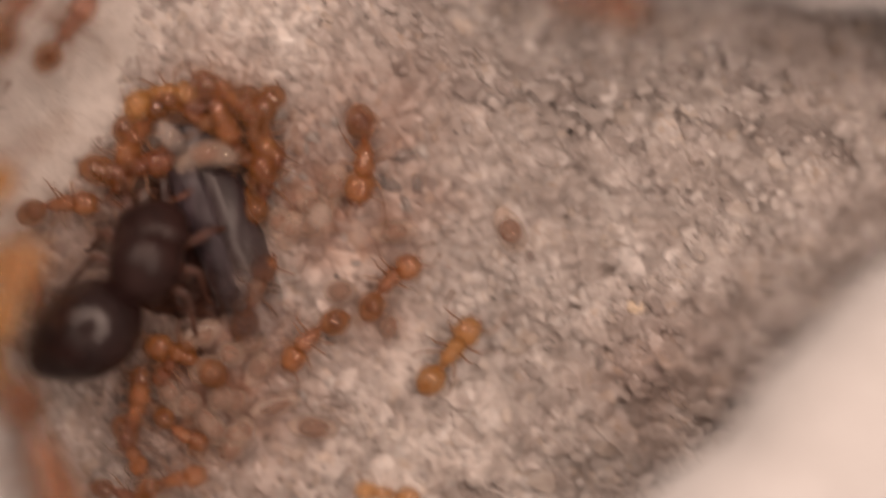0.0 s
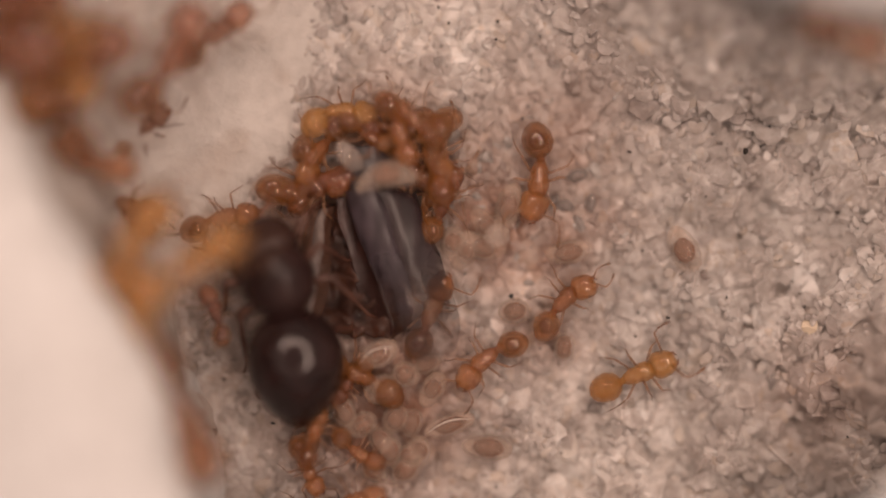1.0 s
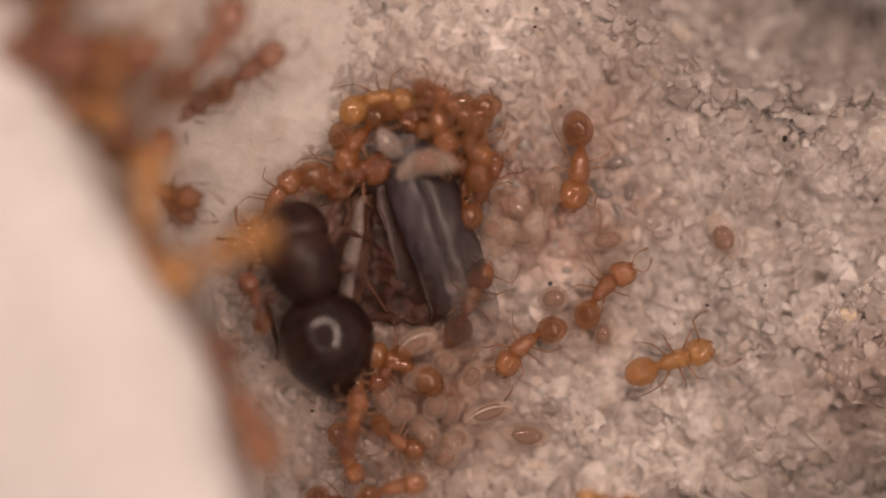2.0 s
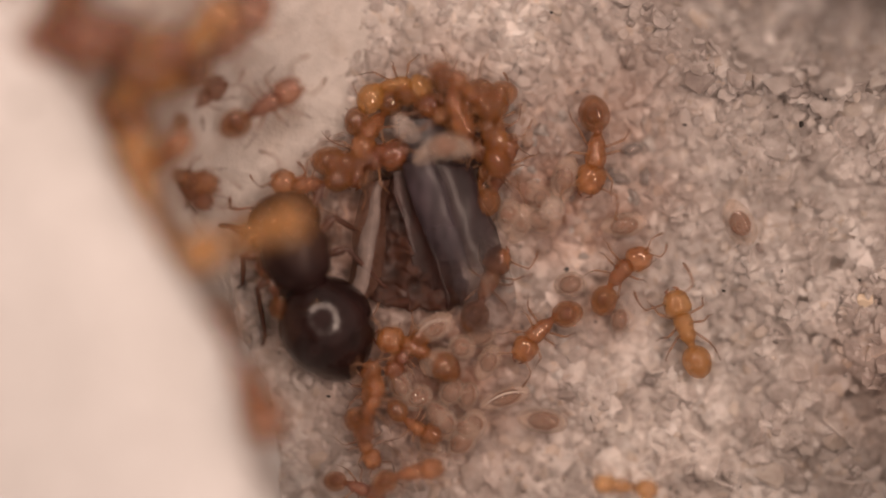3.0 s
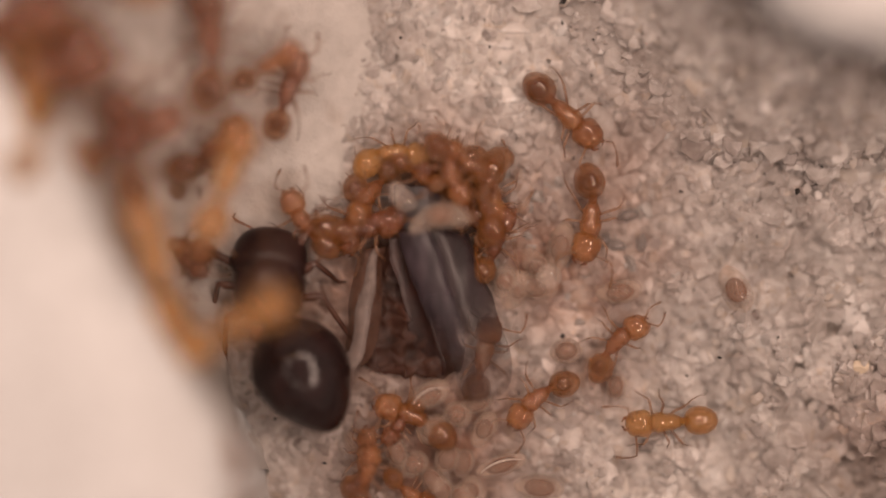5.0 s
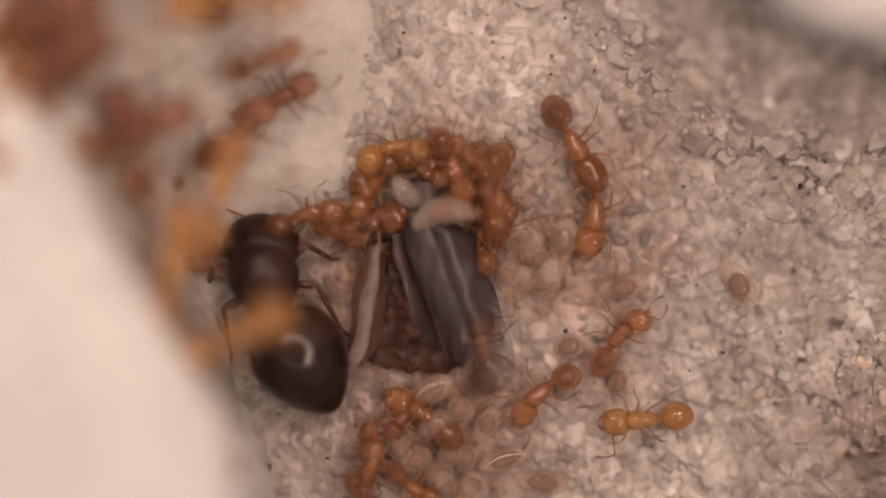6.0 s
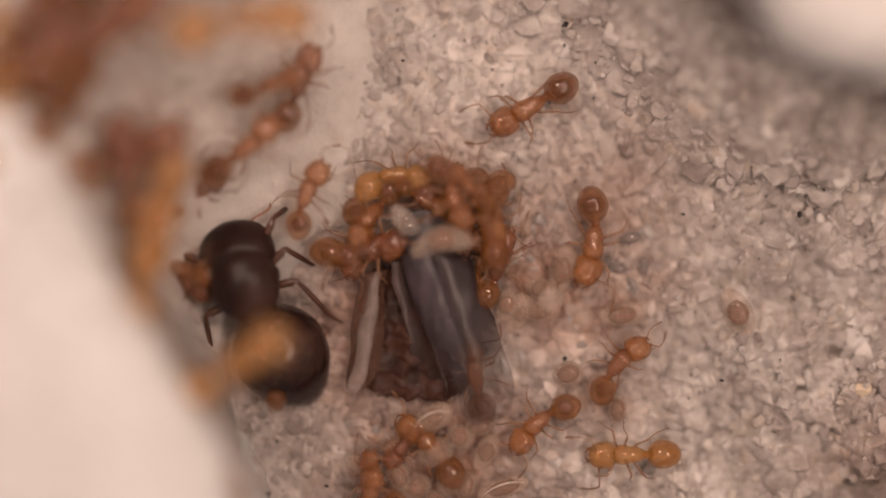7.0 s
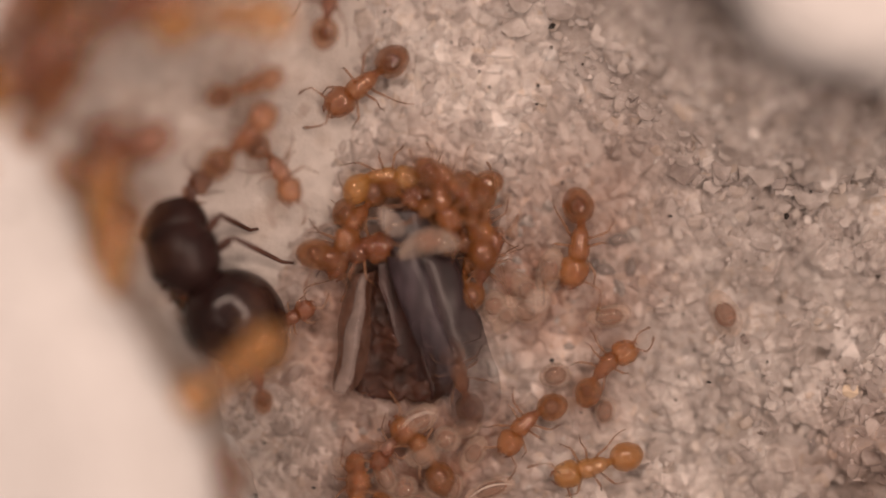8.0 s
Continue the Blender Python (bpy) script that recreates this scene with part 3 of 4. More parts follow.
# ---- queen ----
def drop(x0, x1, w, h, rings=35):
    """A gaster: round in front, drawn out to a blunt tip behind, with shallow plate joints."""
    out = []
    for i in range(rings):
        u = (1 - math.cos(math.pi * i / (rings - 1))) / 2
        r = max(math.sin(math.pi * u ** 0.88) ** 0.54 * (1 - 0.16 * u * u), 0.03) if 0 < i < rings - 1 else 0.03
        r *= 1 - 0.012 * (0.5 + 0.5 * math.cos(8 * math.pi * u))
        out.append((x0 + (x1 - x0) * u, w * r, h * r, 0.0))
    return out


def queen_ant():
    root = new("queen_ant")
    root.empty_display_size = 0.2 * MM
    part("thorax", mesh_of("thorax", *blob(egg(-0.98, 0.72, 0.80, 0.70, 0, 0.06, 27, 3, 0.05), 28), QBODY), root)
    part("waist", mesh_of("waist", *blob([(-0.6, 0.15, 0.15, -0.1), (-0.72, 0.22, 0.30, 0.0), (-0.84, 0.15, 0.15, -0.1), (-0.94, 0.26, 0.28, 0), (-1.06, 0.18, 0.18, 0)], 16), DARK), root)
    hd = part("head", mesh_of("head", *blob(square_head(-0.12, 1.10, 0.83, 0.54), 28), QBODY), root, at(0.24, 0, -0.02))
    gs = part("gaster", mesh_of("gaster", *blob(drop(0.14, -2.55, 1.10, 1.0), 36), DARK), root, at(-0.95, 0, 0.05))
    for s in (1, -1):
        part("eye", mesh_of("eye", *blob([(x + 0.62, w, h, 0.12) for x, w, h, _ in egg(-0.12, 0.12, 0.05, 0.11, 0, 0, 8)], 12), EYE), hd, at(0, s * 0.69, 0))
        part("antenna", mesh_of("antenna", *tube([(0.85, 0.2 * s, 0.12), (1.0, 0.5 * s, 0.25), (1.12, 0.84 * s, 0.28), (1.22, 0.92 * s, 0.24), (1.48, 0.90 * s, 0.14), (1.72, 0.84 * s, 0.04), (1.84, 0.80 * s, -0.02)],
             [0.045, 0.028, 0.032, 0.024, 0.028, 0.042, 0.026], 8), RUST), hd)
        part("mandible", mesh_of("mandible", *tube([(0.92, 0.25 * s, -0.1), (1.10, 0.25 * s, -0.13), (1.18, 0.08 * s, -0.14)], [0.1, 0.08, 0.03], 8), RUST), hd)
        for k, (x, knee, footx) in enumerate(((0.38, 0.62, 0.80), (0.0, 0.28, -0.25), (-0.38, -0.10, -1.15))):
            part("leg", mesh_of("leg", *tube([(0, 0, 0), (knee * 0.3, 0.2 * s, 0.0), (knee * 0.8, 0.55 * s, 0.18), (knee, 0.66 * s, 0.16), ((knee + footx) / 2, 0.84 * s, -0.18), (footx, 1.02 * s, -0.50), (footx * 1.15, 1.18 * s, -0.60)],
                 [0.13, 0.09, 0.10, 0.06, 0.065, 0.045, 0.03], 8), QLEG), root, at(x, s * 0.42, -0.3))
    return tagged(root, "large glossy dark brown queen ant among her workers", "ant"), hd, gs


queen, queen_head, queen_gaster = queen_ant()


# ---- brood ----
def larva(x, y, z, length, width, heading, bend=0.0, gut=0.5, pitch=0.0, streak=False):
    st = egg(-length / 2, length / 2, width / 2, width / 2, 0, 0.1, 15, 5, 0.04)
    v, f = blob(st, 16)
    k = bend / max(length, 0.1)
    v = [(a, b + k * a * a * 4, c) for a, b, c in v]
    ob = new("ant_larva")
    ob.empty_display_size = 0.1 * MM
    ob.matrix_basis = at(x, y, z, 0, pitch, heading)
    part("skin", mesh_of("skin", v, f, JELLY if gut else CLEAR), ob)
    # a thin white arc modelled on top in place of a glossy highlight
    if streak:
        arc = [(length * (u - 0.5) * 0.8, width * (0.25 - 0.9 * (u - 0.5) ** 2), width * 0.47) for u in (0, 0.17, 0.33, 0.5, 0.67, 0.83, 1)]
        part("thread", mesh_of("thread", *tube(arc, [0.006, 0.012, 0.018, 0.02, 0.018, 0.012, 0.006]), STREAK), ob, None, "white streak on the skin in place of a highlight")
    if gut > 0:
        part("gut", mesh_of("gut", *blob(egg(-length * gut / 2, length * gut / 2, width * 0.34, width * 0.30, 0.02, 0, 9), 12), GUT), ob, at(0.02, 0, 0), "brown gut showing through the skin")
    return tagged(ob, "translucent whitish ant larva with a brown gut" if gut else "clear whitish ant larva lying in the brood", "larva", "brood")


for g in (
    (6.41, -0.90, 0.25, 1.15, 0.70, -65, 0.0, 0.5), (3.80, -0.97, 0.30, 1.05, 0.58, 8, 0.05, 0.6), (2.47, 0.01, 0.35, 1.2, 0.62, 75, 0.0, 0.5),
    (2.20, -0.61, 0.55, 0.62, 0.58, 40, 0.0, 0.0), (1.91, -0.85, 0.25, 1.05, 0.62, -20, 0.1, 0.5), (1.24, -0.75, 0.25, 0.8, 0.6, 80, 0.0, 0.5),
    (-0.23, 0.72, 1.18, 1.4, 0.62, 12, -0.14, 0.45), (2.60, -2.28, 0.30, 0.72, 0.6, 10, 0.0, 0.7), (3.72, -3.10, 0.25, 0.6, 0.5, 80, 0.0, 0.8),
    (-0.43, -3.24, 0.50, 1.0, 0.62, 25, 0.05, 0.5, 0.0, True), (-2.32, 0.39, 0.35, 0.9, 0.6, -20, 0.0, 0.4),
    (-0.35, -4.02, 0.40, 0.85, 0.7, 20, 0.0, 0.6), (-0.04, -4.68, 0.35, 0.7, 0.62, 60, 0.0, 0.7), (-0.16, -5.41, 0.35, 0.75, 0.6, 100, 0.0, 0.6),
    (-0.79, -4.81, 0.35, 0.75, 0.6, 30, 0.0, 0.6), (0.47, -5.41, 0.35, 0.75, 0.6, 80, 0.0, 0.5), (1.16, -4.82, 0.30, 1.2, 0.5, 18, 0.0, 0.6, 0.0, True),
    (2.01, -5.33, 0.25, 1.15, 0.6, -5, 0.0, 0.6), (0.78, -4.03, 0.30, 0.9, 0.55, 60, 0.0, 0.5),
):
    larva(*g)


# the pile of small brood beside the shell
for i in range(8):
    u, v = random.random(), random.random()
    a, b = Vector((-1.20, -2.92, 0.00)), Vector((0.71, -5.98, 0.00))
    larva(a.x + (b.x - a.x) * u, a.y + (b.y - a.y) * v, random.uniform(0.2, 0.42), random.uniform(0.6, 0.85), random.uniform(0.48, 0.62), random.uniform(0, 180), 0.0, random.uniform(0.6, 0.8))
for g in ((-1.03, 1.12, 0.95, 0.8, 0.5, -50, 0.05, 0.0), (1.53, -0.94, 0.20, 0.95, 0.6, 70, 0.1, 0.4), (1.98, -0.37, 0.20, 1.0, 0.6, -40, 0.1, 0.4)):
    larva(*g)
for a in ((-1.09, -3.85, 0.55, -124, 0.72), (-0.81, -5.43, 0.60, -34, 0.72), (-1.96, -5.79, 0.60, -60, 0.73), (-2.06, -6.78, 0.60, -23, 0.72)):
    worker_ant(*a, tone=random.choice(("rust", "amber")), head=random.uniform(-25, 25), tail=random.uniform(-25, 25), label="translucent reddish worker ant among the brood")


# ---- shed grey shell of a larger insect, lying like a tent over the ants ----
def sheet(corners, bulge, thick, nu=18, nv=9, ragged=0.04):
    """A curved plate of some thickness between four corners (top left, top right, bottom right, bottom left)."""
    a, b, c, d = (Vector(p) for p in corners)
    v, f = [], []
    for side in (0, 1):
        for i in range(nu):
            u = i / (nu - 1)
            for j in range(nv):
                w = j / (nv - 1)
                if u > 0.8:
                    w = 0.5 + (w - 0.5) * math.sqrt(1 - 0.75 * ((u - 0.8) / 0.2) ** 2)
                p = a.lerp(b, w).lerp(d.lerp(c, w), u)
                p.z += bulge * 4 * w * (1 - w) - side * thick
                p += Vector((noise.noise(p * 1.7), noise.noise(p * 1.7 + Vector((7, 0, 0))), 0.7 * noise.noise(p * 2.3))) * ragged
                v.append(tuple(p))
    n = nu * nv
    for i in range(nu - 1):
        for j in range(nv - 1):
            k = i * nv + j
            f.append((k, k + 1, k + 1 + nv, k + nv))
            f.append((n + k, n + k + nv, n + k + 1 + nv, n + k + 1))
    edge = [i * nv for i in range(nu)] + [(nu - 1) * nv + j for j in range(1, nv)] + [i * nv + nv - 1 for i in range(nu - 2, -1, -1)] + list(range(nv - 2, 0, -1))
    for i, k in enumerate(edge):
        q = edge[(i + 1) % len(edge)]
        f.append((k, q, q + n, k + n))
    return v, [k[::-1] for k in f]


def shell():
    root = new("insect_shell")
    root.empty_display_size = 0.2 * MM
    for name, corners, bulge, mat, label in (
        ("side_panel", ((-0.52, 0.48, 0.90), (0.47, 0.36, 0.50), (1.58, -3.02, 0.50), (0.25, -3.52, 0.64)), 0.24, HUSK, "dark grey translucent plate"),
        ("rib", ((-1.17, 0.36, 0.80), (-0.43, 0.53, 0.98), (0.46, -2.25, 0.82), (-0.08, -2.55, 0.60)), 0.12, RIDGE, "pale bluish grey rib"),
        ("crest", ((-0.50, 0.48, 1.02), (-0.45, 0.48, 1.02), (0.28, -1.75, 0.94), (0.24, -1.75, 0.94)), 0.02, RIDGE, "thin whitish crest"),
        ("end_plate", ((-1.24, 1.49, 0.59), (-0.11, 1.32, 0.59), (0.55, 0.46, 0.63), (-1.19, 0.36, 0.75)), 0.25, HUSK, "dark grey translucent plate"),
        ("inner_panel", ((-1.39, 0.32, 0.68), (-1.12, 0.36, 0.72), (0.03, -2.82, 0.40), (-0.62, -2.85, 0.10)), -0.10, INNER, ""),
        ("left_panel", ((-2.00, 0.01, 0.35), (-1.67, 0.01, 0.57), (-2.03, -2.68, 0.45), (-2.43, -2.52, 0.25)), 0.10, MEMBRANE, "thin brownish membrane"),
        ("rib", ((-1.70, -0.01, 0.60), (-1.53, -0.01, 0.60), (-1.93, -2.74, 0.51), (-2.36, -2.60, 0.48)), 0.08, RIB, "whitish rib"),
        ("left_panel", ((-1.56, 0.01, 0.53), (-1.38, 0.10, 0.33), (-1.62, -2.50, 0.26), (-2.00, -2.70, 0.46)), 0.02, MEMBRANE, "thin brownish membrane"),
    ):
        part(name, mesh_of(name, *sheet(corners, bulge, 0.022, ragged=0.10), mat), root, None, label)
    # lumpy flesh whose dark fill also stands in for shade between plates
    v, f = sheet(((-1.75, 0.11, 0.12), (-0.62, 0.20, 0.12), (0.55, -2.95, 0.10), (-2.15, -2.75, 0.10)), 0.12, 0.2, 56, 34, 0.0)
    v = [(x + 0.10 * noise.noise(Vector((x, y, 1)) * 5), y + 0.10 * noise.noise(Vector((x, y, 6)) * 5),
          z + 0.22 * noise.noise(Vector((x, y, 2)) * 2.2) + 0.07 * noise.noise(Vector((x, y, 3)) * 6) + 0.05) for x, y, z in v]
    part("dried_flesh", mesh_of("dried_flesh", v, f, FLESH_AND_SHADE), root, None, "dark brown dried flesh between the plates, its colour also standing in for shade")
    return tagged(root, "grey translucent shed insect shell over feeding ants", "insect shell")


shell()


def black_specks():
    for x, y, s in ((2.56, -1.95, 0.085), (6.03, -2.42, 0.07), (2.21, 3.78, 0.05), (-1.06, 4.71, 0.05), (2.50, 5.47, 0.12),
                    (7.73, 1.28, 0.11), (5.18, 1.29, 0.07), (-2.79, -4.77, 0.07)):
        me = mesh_of("black_grain", [tuple(p) for p in SHARDS[int(s * 1000) % 24] * s], [tuple(q) for q in SHARD_F.tolist()], SPECK, False)
        ob = new("black_grain", me)
        ob.matrix_basis = at(x, y, floor_height(x, y) + 0.30)
        tagged(ob, "tiny black mineral grain on pale sand", "grain", "black grains")


black_specks()


def dark_grit():
    v, f = [], []
    for i in range(260):
        x, y, r, n = random.uniform(-4, 12), random.uniform(-7, 7), random.uniform(0.018, 0.05), len(v)
        z = floor_height(x, y) + 0.05
        v += [(x + q[0] * r, y + q[1] * r, z + q[2] * r * 0.6) for q in SHAPES[i % 24]]
        f += [tuple(int(k) + n for k in t) for t in ICO_F]
    ob = new("dark_grit", mesh_of("dark_grit", v, f, SPECK))
    tagged(ob, "fine dark grit scattered over pale sand", "grit", kind="stuff")


dark_grit()


def pebble(x, y, z, size, mat, label, flat=False):
    me = mesh_of("pebble", [tuple(p) for p in SHAPES[int(size * 1000) % 24] * size], [tuple(q) for q in ICO_F.tolist()], mat, not flat)
    ob = new("pebble", me)
    ob.matrix_basis = at(x, y, z, 0, 0, x * 900) @ Matrix.Diagonal((1.15, 1.0, 0.55, 1))
    return tagged(ob, label, "pebble")


BEIGE = material("beige_stone", (0.62, 0.52, 0.40), 0.6)[0]
pebble(9.18, -2.64, 0.15, 0.34, BEIGE, "blunt beige pebble lying in the sand", True)
SMOKY = jelly_mat("smoky_quartz", (0.27, 0.235, 0.22), 0.5, 0.6, 0.15)
for x, y, z, r in ((4.03, 0.71, 0.02, 0.36), (3.80, 0.13, 0.00, 0.33), (4.31, 0.17, 0.00, 0.30), (3.46, 0.23, 0.00, 0.3), (9.01, -3.27, -0.05, 0.36), (8.50, -3.91, -0.05, 0.3),
                   (9.52, -4.04, -0.05, 0.33), (10.75, -4.64, -0.05, 0.36), (9.98, -5.15, -0.05, 0.3)):
    pebble(x, y, z - 0.02, r * 0.8, SMOKY, "smoky grey quartz pebble bedded in pale sand", True)
pebble(-8.30, 1.35, 3.95, 0.22, SMOKY, "brown dirt crumb on the white plaster rim")
pebble(6.90, -1.51, 0.15, 0.15, RIB, "small white round grain in the sand")


def loose_grains():
    kinds = [mesh_of("sand_grain", [tuple(p) for p in sh], [tuple(q) for q in ICO_F.tolist()], GRAIN, False) for k, sh in enumerate(SHAPES)]
    for i in range(300):
        x, y = random.uniform(-2.5, 8.5), random.uniform(-5.0, 5.5)
        r = random.uniform(0.26, 0.36) if i % 8 == 0 else random.uniform(0.12, 0.26)
        ob = part("sand_grain", kinds[i % 24], ground)
        ob.matrix_basis = at(x, y, floor_height(x, y) - 0.50 * r, random.uniform(0, 360), random.uniform(0, 360), random.uniform(0, 360)) @ Matrix.Scale(r, 4)


loose_grains()


# ---- movement ----
def rows_of(rows, pitch=0.0):
    return [(t, at(x, y, z, 0, pitch, h)) for t, x, y, z, h in rows]


def stride(ant, swing, beat, until=8.0):
    """Legs swing to and fro about the hips, in two sets of three."""
    legs = [o for o in ant.children if o.name.startswith("leg")]
    for k, leg in enumerate(legs):
        rest = leg.matrix_basis.copy()
        steps = int(until / beat)
        walk(leg, [(i * beat, rest @ pose(0, 0, 0, 0, 0, swing * (1 if (i + k) % 2 else -1))) for i in range(steps + 1)])


def fidget(ant, turn_by, shift):
    rest = ant.matrix_basis.copy()
    size = rest.to_scale()[0]
    rest = Matrix.LocRotScale(rest.translation, rest.to_quaternion(), None)
    rows = []
    for i in range(9):
        rows.append((float(i), rest @ at(random.uniform(-shift, shift), random.uniform(-shift, shift), 0, 0, 0, random.uniform(-turn_by, turn_by))))
    walk(ant, rows)
    ant.scale = (size, size, size)


def motions():
    for ant in (*resting, peeking, far, farther, dozing, passing):
        fidget(ant, 3.0, 0.025)
    stride(walker, 16, 0.2)
    stride(lone, 10, 0.25)
    stride(climber, 10, 0.25)
    stride(scout, 10, 0.25)
    stride(queen, 8, 0.4)
    walk(under, rows_of([(0, 0.75, -2.25, 0.28, 70), (3.5, 0.80, -2.25, 0.28, 68), (4.5, 0.80, -2.35, 0.28, 72), (5.8, 0.70, -2.28, 0.28, 90), (7.5, 0.48, -2.25, 0.28, 105), (8, 0.46, -2.25, 0.28, 108)], -4))
    walk(nurse, rows_of([(0, -0.88, -3.67, 0.50, 157), (4.7, -0.85, -3.68, 0.50, 155), (5.8, -0.75, -3.70, 0.50, 150), (7, -0.50, -3.80, 0.50, 135), (8, -0.38, -3.84, 0.50, 130)]))
    walk(walker, rows_of([(0, 4.34, 7.12, 0.42, -61), (3.5, 0.47, 5.93, 0.42, -61), (3.8, 0.78, 5.35, 0.42, -66), (4, 0.98, 5.33, 0.42, -55), (4.2, 1.15, 4.40, 0.42, -59), (4.5, 1.84, 3.58, 0.42, -55), (4.7, 2.26, 3.29, 0.42, -43), (5.8, 2.91, 2.27, 0.45, -48), (6, 2.76, 2.13, 0.45, -60), (6.2, 2.37, 2.59, 0.45, -72), (6.5, 1.90, 3.03, 0.45, -105), (6.8, 1.76, 3.26, 0.45, -128), (7, 1.67, 3.62, 0.45, -149), (7.2, 1.15, 3.79, 0.45, -172), (7.4, 0.49, 4.17, 0.45, -171), (7.7, -0.76, 4.17, 0.45, -168), (8, -1.73, 4.16, 0.45, -142)]))
    walk(lone, rows_of([(0, 5.15, -3.58, 0.42, 53), (0.3, 5.29, -3.55, 0.42, 38), (0.6, 5.33, -3.62, 0.42, 34), (0.9, 5.39, -3.63, 0.42, 27), (1.2, 5.46, -3.73, 0.42, 15), (1.5, 5.61, -3.81, 0.42, 10), (1.7, 5.52, -3.78, 0.42, 7), (2.8, 5.08, -3.21, 0.42, 99), (3.2, 5.22, -3.23, 0.42, 115), (3.5, 5.07, -3.37, 0.42, 122), (4, 5.11, -3.72, 0.42, 159), (4.5, 4.96, -3.79, 0.42, 178), (5.8, 4.32, -3.94, 0.42, 185), (6.2, 4.09, -3.87, 0.42, 186), (6.5, 4.13, -4.01, 0.42, 184), (7, 3.90, -4.06, 0.42, 181), (7.4, 3.69, -4.15, 0.42, 191), (8, 3.39, -4.30, 0.42, 197)]))
    walk(climber, rows_of([(0, -3.45, -0.33, 0.60, 8), (0.5, -3.52, -0.32, 0.60, 7), (1, -3.78, -0.19, 0.60, 13), (1.5, -3.67, 0.03, 0.60, 5), (2.8, -3.32, -0.21, 0.70, 183), (3.5, -3.13, 0.53, 0.70, 180), (4.5, -3.26, 0.61, 0.70, 177), (5.8, -3.10, 0.58, 0.90, 14), (6.5, -3.13, 1.16, 0.90, 13), (7, -3.15, 1.75, 0.90, 68), (7.4, -3.28, 2.40, 0.90, 78), (7.7, -3.40, 2.40, 0.95, 20), (8, -3.45, 2.25, 1.00, -55)]))
    walk(scout, rows_of([(0, -3.04, 3.41, 1.50, 55), (1, -3.74, 3.77, 1.50, 39), (1.5, -3.87, 3.56, 1.50, 38), (2.8, -4.07, 1.53, 1.10, 32), (3.5, -3.49, 2.59, 1.10, 44), (4, -2.88, 3.49, 1.10, 81), (4.5, -3.16, 3.64, 1.10, 82), (5.8, -3.69, 3.11, 1.10, 36), (6.5, -3.70, 3.69, 1.10, 20), (7, -3.27, 4.15, 1.10, 69), (7.5, -3.07, 4.39, 1.10, 72), (8, -2.33, 6.02, 1.10, 81)]))
    walk(front, rows_of([(0, -4.02, -1.58, 3.50, 4), (1, -3.87, -1.11, 3.50, 34), (1.5, -4.15, -1.21, 3.50, 32), (2.8, -4.02, -1.12, 3.50, 17), (3.5, -3.72, -1.32, 3.50, 29), (4.5, -3.97, -1.25, 3.50, 31), (5.8, -4.23, -1.80, 3.50, 23), (6.5, -3.96, -1.63, 3.50, 37), (7, -4.18, -1.71, 3.50, 34), (8, -3.97, -1.76, 3.50, 36)]))
    walk(rimmer, rows_of([(0, -4.70, 2.57, 3.00, 59), (1, -6.49, 2.86, 3.00, 49), (1.5, -6.53, 2.36, 3.00, 41), (2.8, -5.61, 2.62, 2.80, 45), (3.5, -4.57, 3.13, 2.60, 56), (4, -4.57, 1.81, 2.60, 63), (4.5, -4.49, 1.77, 2.60, 68), (5.8, -4.67, 1.16, 2.60, 72), (6.5, -5.06, 1.71, 2.60, 71), (7, -5.85, 1.46, 2.80, 73), (8, -6.69, 1.33, 3.30, 80)]))
    walk(strayed, rows_of([(0, 8.03, 3.40, 3.90, -8), (0.2, 7.80, 3.77, 3.90, -9), (0.5, 8.81, 3.19, 3.90, -12), (1, 8.95, 3.22, 3.90, -20), (1.5, 9.58, 3.33, 3.90, -20), (2.8, 10.77, 3.66, 3.90, -20), (8, 11.32, 4.51, 3.90, -15)]))
    walk(late, rows_of([(0, -2.84, -3.22, 0.36, 27), (1, -2.34, -3.87, 0.36, 18), (1.5, -2.28, -3.41, 0.36, 18), (2.8, -2.51, -3.17, 0.36, 23), (3.5, -2.73, -2.98, 0.36, 23), (4.5, -3.11, -2.69, 0.36, 23), (5.8, -3.30, -2.78, 0.36, 23), (6.5, -3.35, -2.06, 0.36, 27), (7, -3.66, -1.82, 0.36, 27), (7.4, -3.72, -1.45, 0.36, 28), (8, -3.29, -1.00, 0.40, 31)]))
    walk(upper, rows_of([(0, -3.73, 3.93, 2.40, 69), (0.5, -4.55, 3.31, 2.40, 61), (1, -4.52, 3.11, 2.40, 60), (1.7, -4.63, 3.11, 2.40, 58), (2.8, -4.60, 2.66, 2.20, 46), (3.6, -4.83, 4.10, 2.20, 51), (4, -5.07, 4.02, 2.20, 87), (4.5, -5.08, 4.26, 2.20, 107), (5.8, -4.47, 5.26, 2.20, 66), (6.5, -4.11, 7.48, 2.20, 73), (8, -3.82, 7.79, 2.20, 72)]))
    walk(lazy, rows_of([(0, -5.44, 2.70, 3.00, 35), (0.5, -6.10, 3.41, 3.00, 29), (1, -6.20, 2.79, 3.00, 32), (1.7, -6.60, 2.37, 3.00, 32), (2.8, -6.36, 1.87, 2.90, 42), (3.6, -6.07, 2.47, 2.90, 37), (4.5, -6.51, 2.28, 2.80, 27), (5.8, -6.35, 2.30, 2.80, 17), (6.5, -6.45, 2.52, 2.80, 17), (8, -6.50, 2.50, 2.80, 17)]))
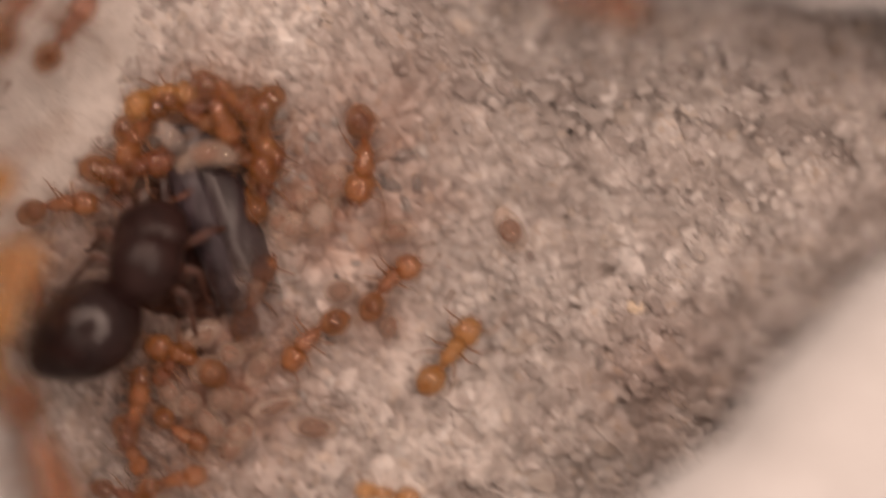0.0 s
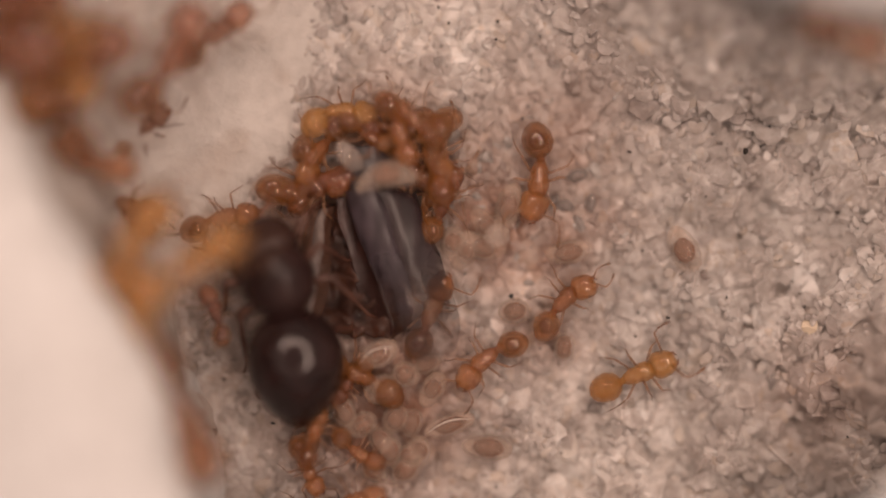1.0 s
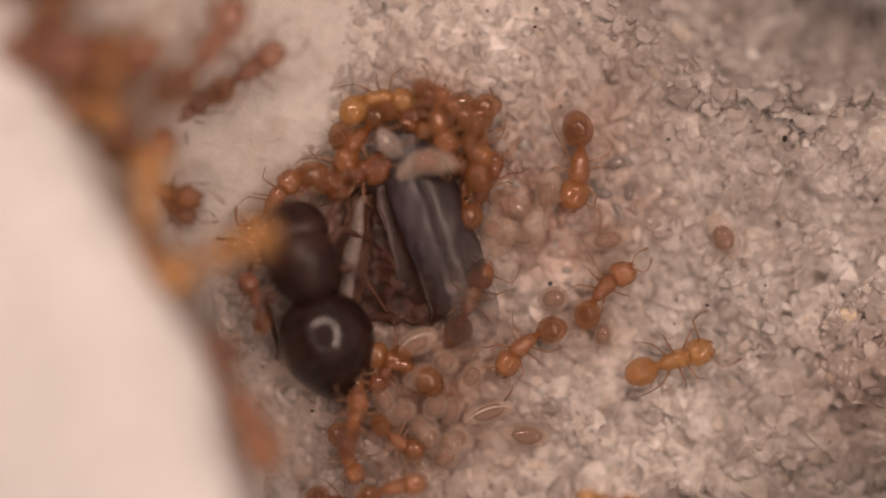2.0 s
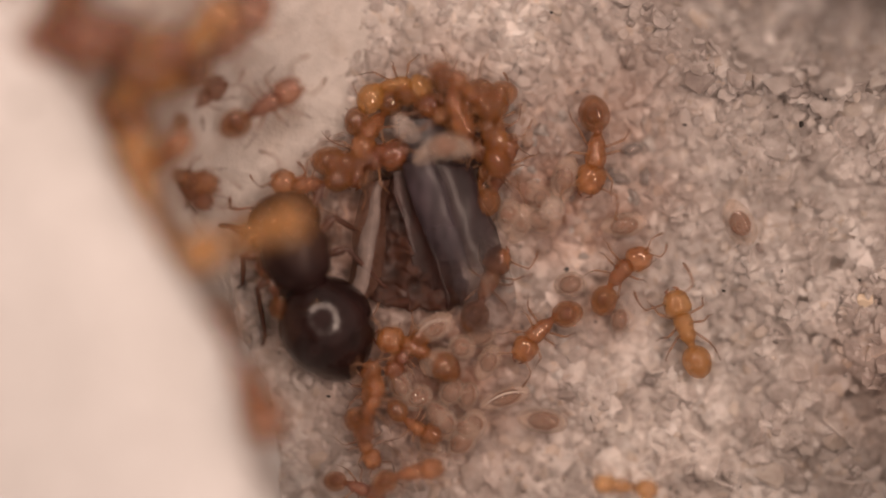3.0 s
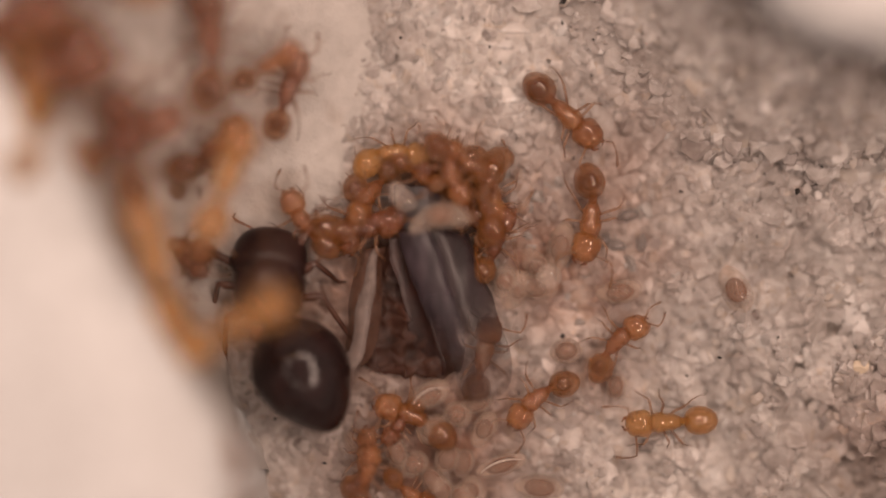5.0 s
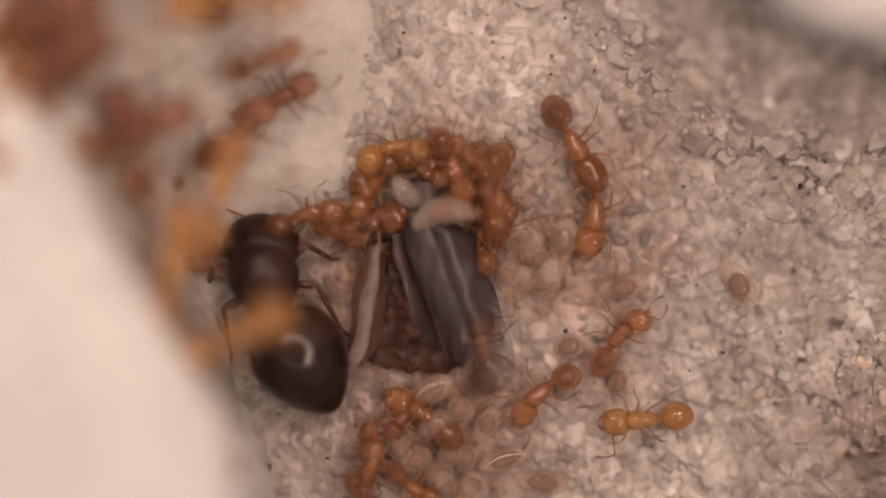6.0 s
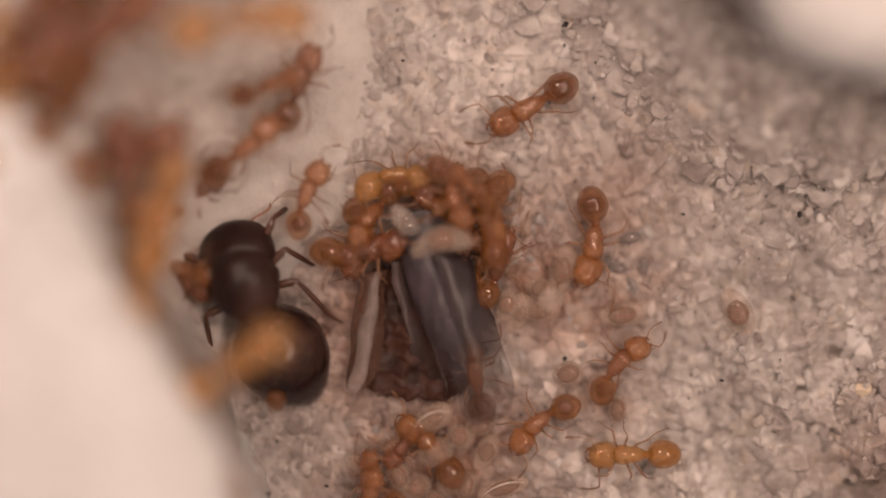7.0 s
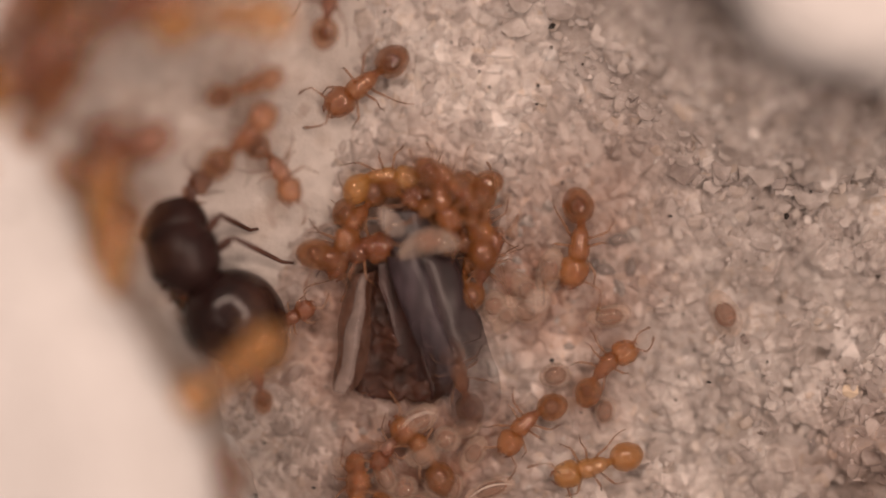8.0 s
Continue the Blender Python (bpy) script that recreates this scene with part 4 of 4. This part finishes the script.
    walk(corner, rows_of([(0, -5.85, 3.03, 3.60, 11), (1, -7.98, 3.08, 3.60, -11), (2.8, -8.22, 2.33, 3.60, 0), (3.6, -7.79, 3.52, 3.60, 8), (4.5, -7.93, 3.55, 3.60, 8), (5.8, -8.26, 3.21, 3.60, 17), (6.3, -7.93, 3.85, 3.60, 35), (7, -8.54, 3.97, 3.60, 32), (8, -8.36, 3.74, 3.60, 37)]))
    walk(high, rows_of([(0, -6.91, 3.68, 3.70, 11), (3.6, -9.04, 4.53, 3.70, 11), (5.8, -8.44, 4.19, 3.70, 17), (6.3, -7.86, 4.54, 3.70, 34), (6.7, -7.11, 4.57, 3.70, 45), (7.1, -6.76, 4.88, 3.70, 38), (7.5, -6.63, 5.03, 3.70, 37), (8, -5.83, 5.36, 3.70, 24)]))
    walk(middle, rows_of([(0, -2.67, 7.51, 1.70, 37), (2.8, -4.46, 4.88, 1.70, 37), (3.6, -3.90, 4.30, 1.70, 36), (4, -3.81, 3.82, 1.70, 38), (4.5, -3.76, 3.97, 1.70, 32), (5.8, -3.82, 3.86, 1.70, 24), (6.3, -3.91, 4.09, 1.70, 13), (7, -3.79, 4.01, 1.70, 19), (7.5, -3.93, 3.95, 1.70, 14), (8, -3.95, 4.01, 1.70, 18)]))
    walk(lower, rows_of([(0, -5.34, 0.18, 2.30, -13), (1, -6.17, 0.89, 2.30, -18), (1.7, -6.18, 0.96, 2.30, -6), (2.8, -6.25, 0.23, 2.20, 32), (3.6, -5.44, 1.55, 2.00, 27), (4.4, -5.25, 2.01, 1.80, 29), (5.8, -4.50, 2.44, 1.50, 39), (6.3, -4.44, 2.54, 1.50, 36), (6.7, -4.39, 2.99, 1.50, 38), (7.1, -4.32, 2.63, 1.50, 36), (7.5, -4.21, 2.61, 1.50, 31), (8, -4.08, 2.94, 1.50, 43)]))
    walk(top, rows_of([(0, -2.87, 6.40, 3.60, 4), (4.5, -4.87, 5.80, 3.60, 9), (5.8, -4.28, 5.03, 3.60, 9), (6.3, -3.89, 4.89, 3.60, 8), (7.1, -3.94, 5.06, 3.60, 8), (7.5, -3.87, 5.07, 3.60, 6), (8, -4.00, 5.12, 3.60, 4)]))
    walk(along, rows_of([(0, -4.40, -0.51, 3.40, 51), (1, -5.09, -0.71, 3.40, 56), (1.7, -5.48, -0.35, 3.40, 76), (2.8, -6.20, -0.22, 3.40, 108), (3.2, -6.15, 0.13, 3.40, 104), (3.6, -7.08, 1.85, 3.50, 110), (4, -7.18, 1.99, 3.50, 114), (4.4, -7.59, 2.80, 3.60, 100), (5.8, -8.62, 2.53, 3.70, 85), (6.5, -8.92, 3.27, 3.70, 80), (8, -8.73, 3.08, 3.70, 80)]))
    walk(edge, rows_of([(0, -3.83, -2.72, 3.40, 67), (0.5, -4.60, -1.78, 3.40, 66), (1, -5.02, -2.29, 3.40, 95), (1.7, -5.49, -2.41, 3.40, 99), (2.8, -5.88, -2.54, 3.40, 99), (3.6, -5.88, -0.57, 3.40, 107), (4.4, -6.07, 0.03, 3.40, 114), (5.8, -5.50, -0.49, 3.40, 72), (6.5, -5.58, 0.43, 3.40, 69), (7.1, -6.07, 0.32, 3.40, 73), (8, -6.43, 0.08, 3.40, 78)]))
    walk(strand, rows_of([(0, -3.00, -5.53, 3.20, -67), (1, -4.13, -4.34, 3.20, -67), (1.7, -3.71, -4.56, 3.20, -63), (2.8, -4.17, -3.88, 3.20, -63), (3.2, -4.17, -4.47, 3.20, -60), (3.6, -3.95, -4.30, 3.20, -69), (4.4, -4.03, -4.85, 3.20, -72), (5.8, -4.37, -5.66, 3.20, -76), (8, -4.00, -5.17, 3.20, -75)]))
    walk(beside, rows_of([(0, -5.77, 3.01, 3.30, 108), (0.5, -6.97, 3.08, 3.30, 107), (1, -6.42, 3.07, 3.30, 107), (1.7, -6.64, 2.43, 3.30, 101), (2.8, -5.98, 2.16, 3.00, 56), (3.6, -7.82, 2.95, 3.40, 108), (4.5, -8.13, 3.37, 3.50, 96), (5.8, -8.60, 4.74, 3.70, 100), (8, -9.34, 6.10, 3.70, 101)]))
    for ant in (upper, lower, middle, along, edge):
        stride(ant, 9, 0.4)
    # queen: thorax, then head and gaster in her own space
    q, g, heads = [(0, -1.41, -1.55, 1.45, 67), (0.3, -1.82, -1.37, 1.45, 89), (0.6, -1.90, -1.61, 1.45, 98), (0.9, -2.63, -1.42, 1.45, 110), (1.2, -2.31, -1.55, 1.20, 113), (1.5, -2.64, -1.40, 1.20, 110), (2.8, -3.18, -1.45, 0.95, 112), (3.2, -3.67, -1.49, 0.95, 114), (3.5, -3.61, -1.26, 0.95, 110), (4, -3.74, -0.86, 0.95, 106), (4.5, -3.84, -0.75, 0.95, 102), (5.8, -4.10, -0.88, 0.90, 102), (6.2, -4.19, -0.33, 0.90, 109), (6.5, -4.33, -0.32, 0.90, 114), (7, -4.55, -0.13, 0.90, 111), (7.4, -5.01, 0.21, 1.05, 120), (7.7, -5.42, 0.43, 1.15, 123), (8, -5.55, 0.51, 1.20, 124)], [(0, -31, 0), (0.3, -29, 0), (0.6, -29, 0), (0.9, -20, 12), (1.2, -22, 20), (1.5, -18, 24), (2.8, -3, 30), (3.2, 0, 30), (3.5, 11, 30), (4, 17, 0), (4.5, 17, 0), (5.8, 19, 0), (6.2, 13, 14), (6.5, 8, 0), (7, 8, 30), (7.4, 2, 30), (7.7, 9, 30), (8, 6, 30)], [(0, 30), (0.3, 28), (0.6, 29), (0.9, 19), (1.2, 21), (1.5, 18), (2.8, 3), (3.2, -0), (3.5, -11), (4, -16), (4.5, -17), (5.8, -19), (6.2, -12), (6.5, -8), (7, -8), (7.4, -2), (7.7, -8), (8, -6)]
    walk(queen, rows_of(q))
    walk(queen_gaster, [(t, at(-0.95, 0, 0.05, 0, -tip, a)) for t, a, tip in g])
    walk(queen_head, [(t, at(0.24, 0, -0.02, 0, 30, a)) for t, a in heads])


motions()
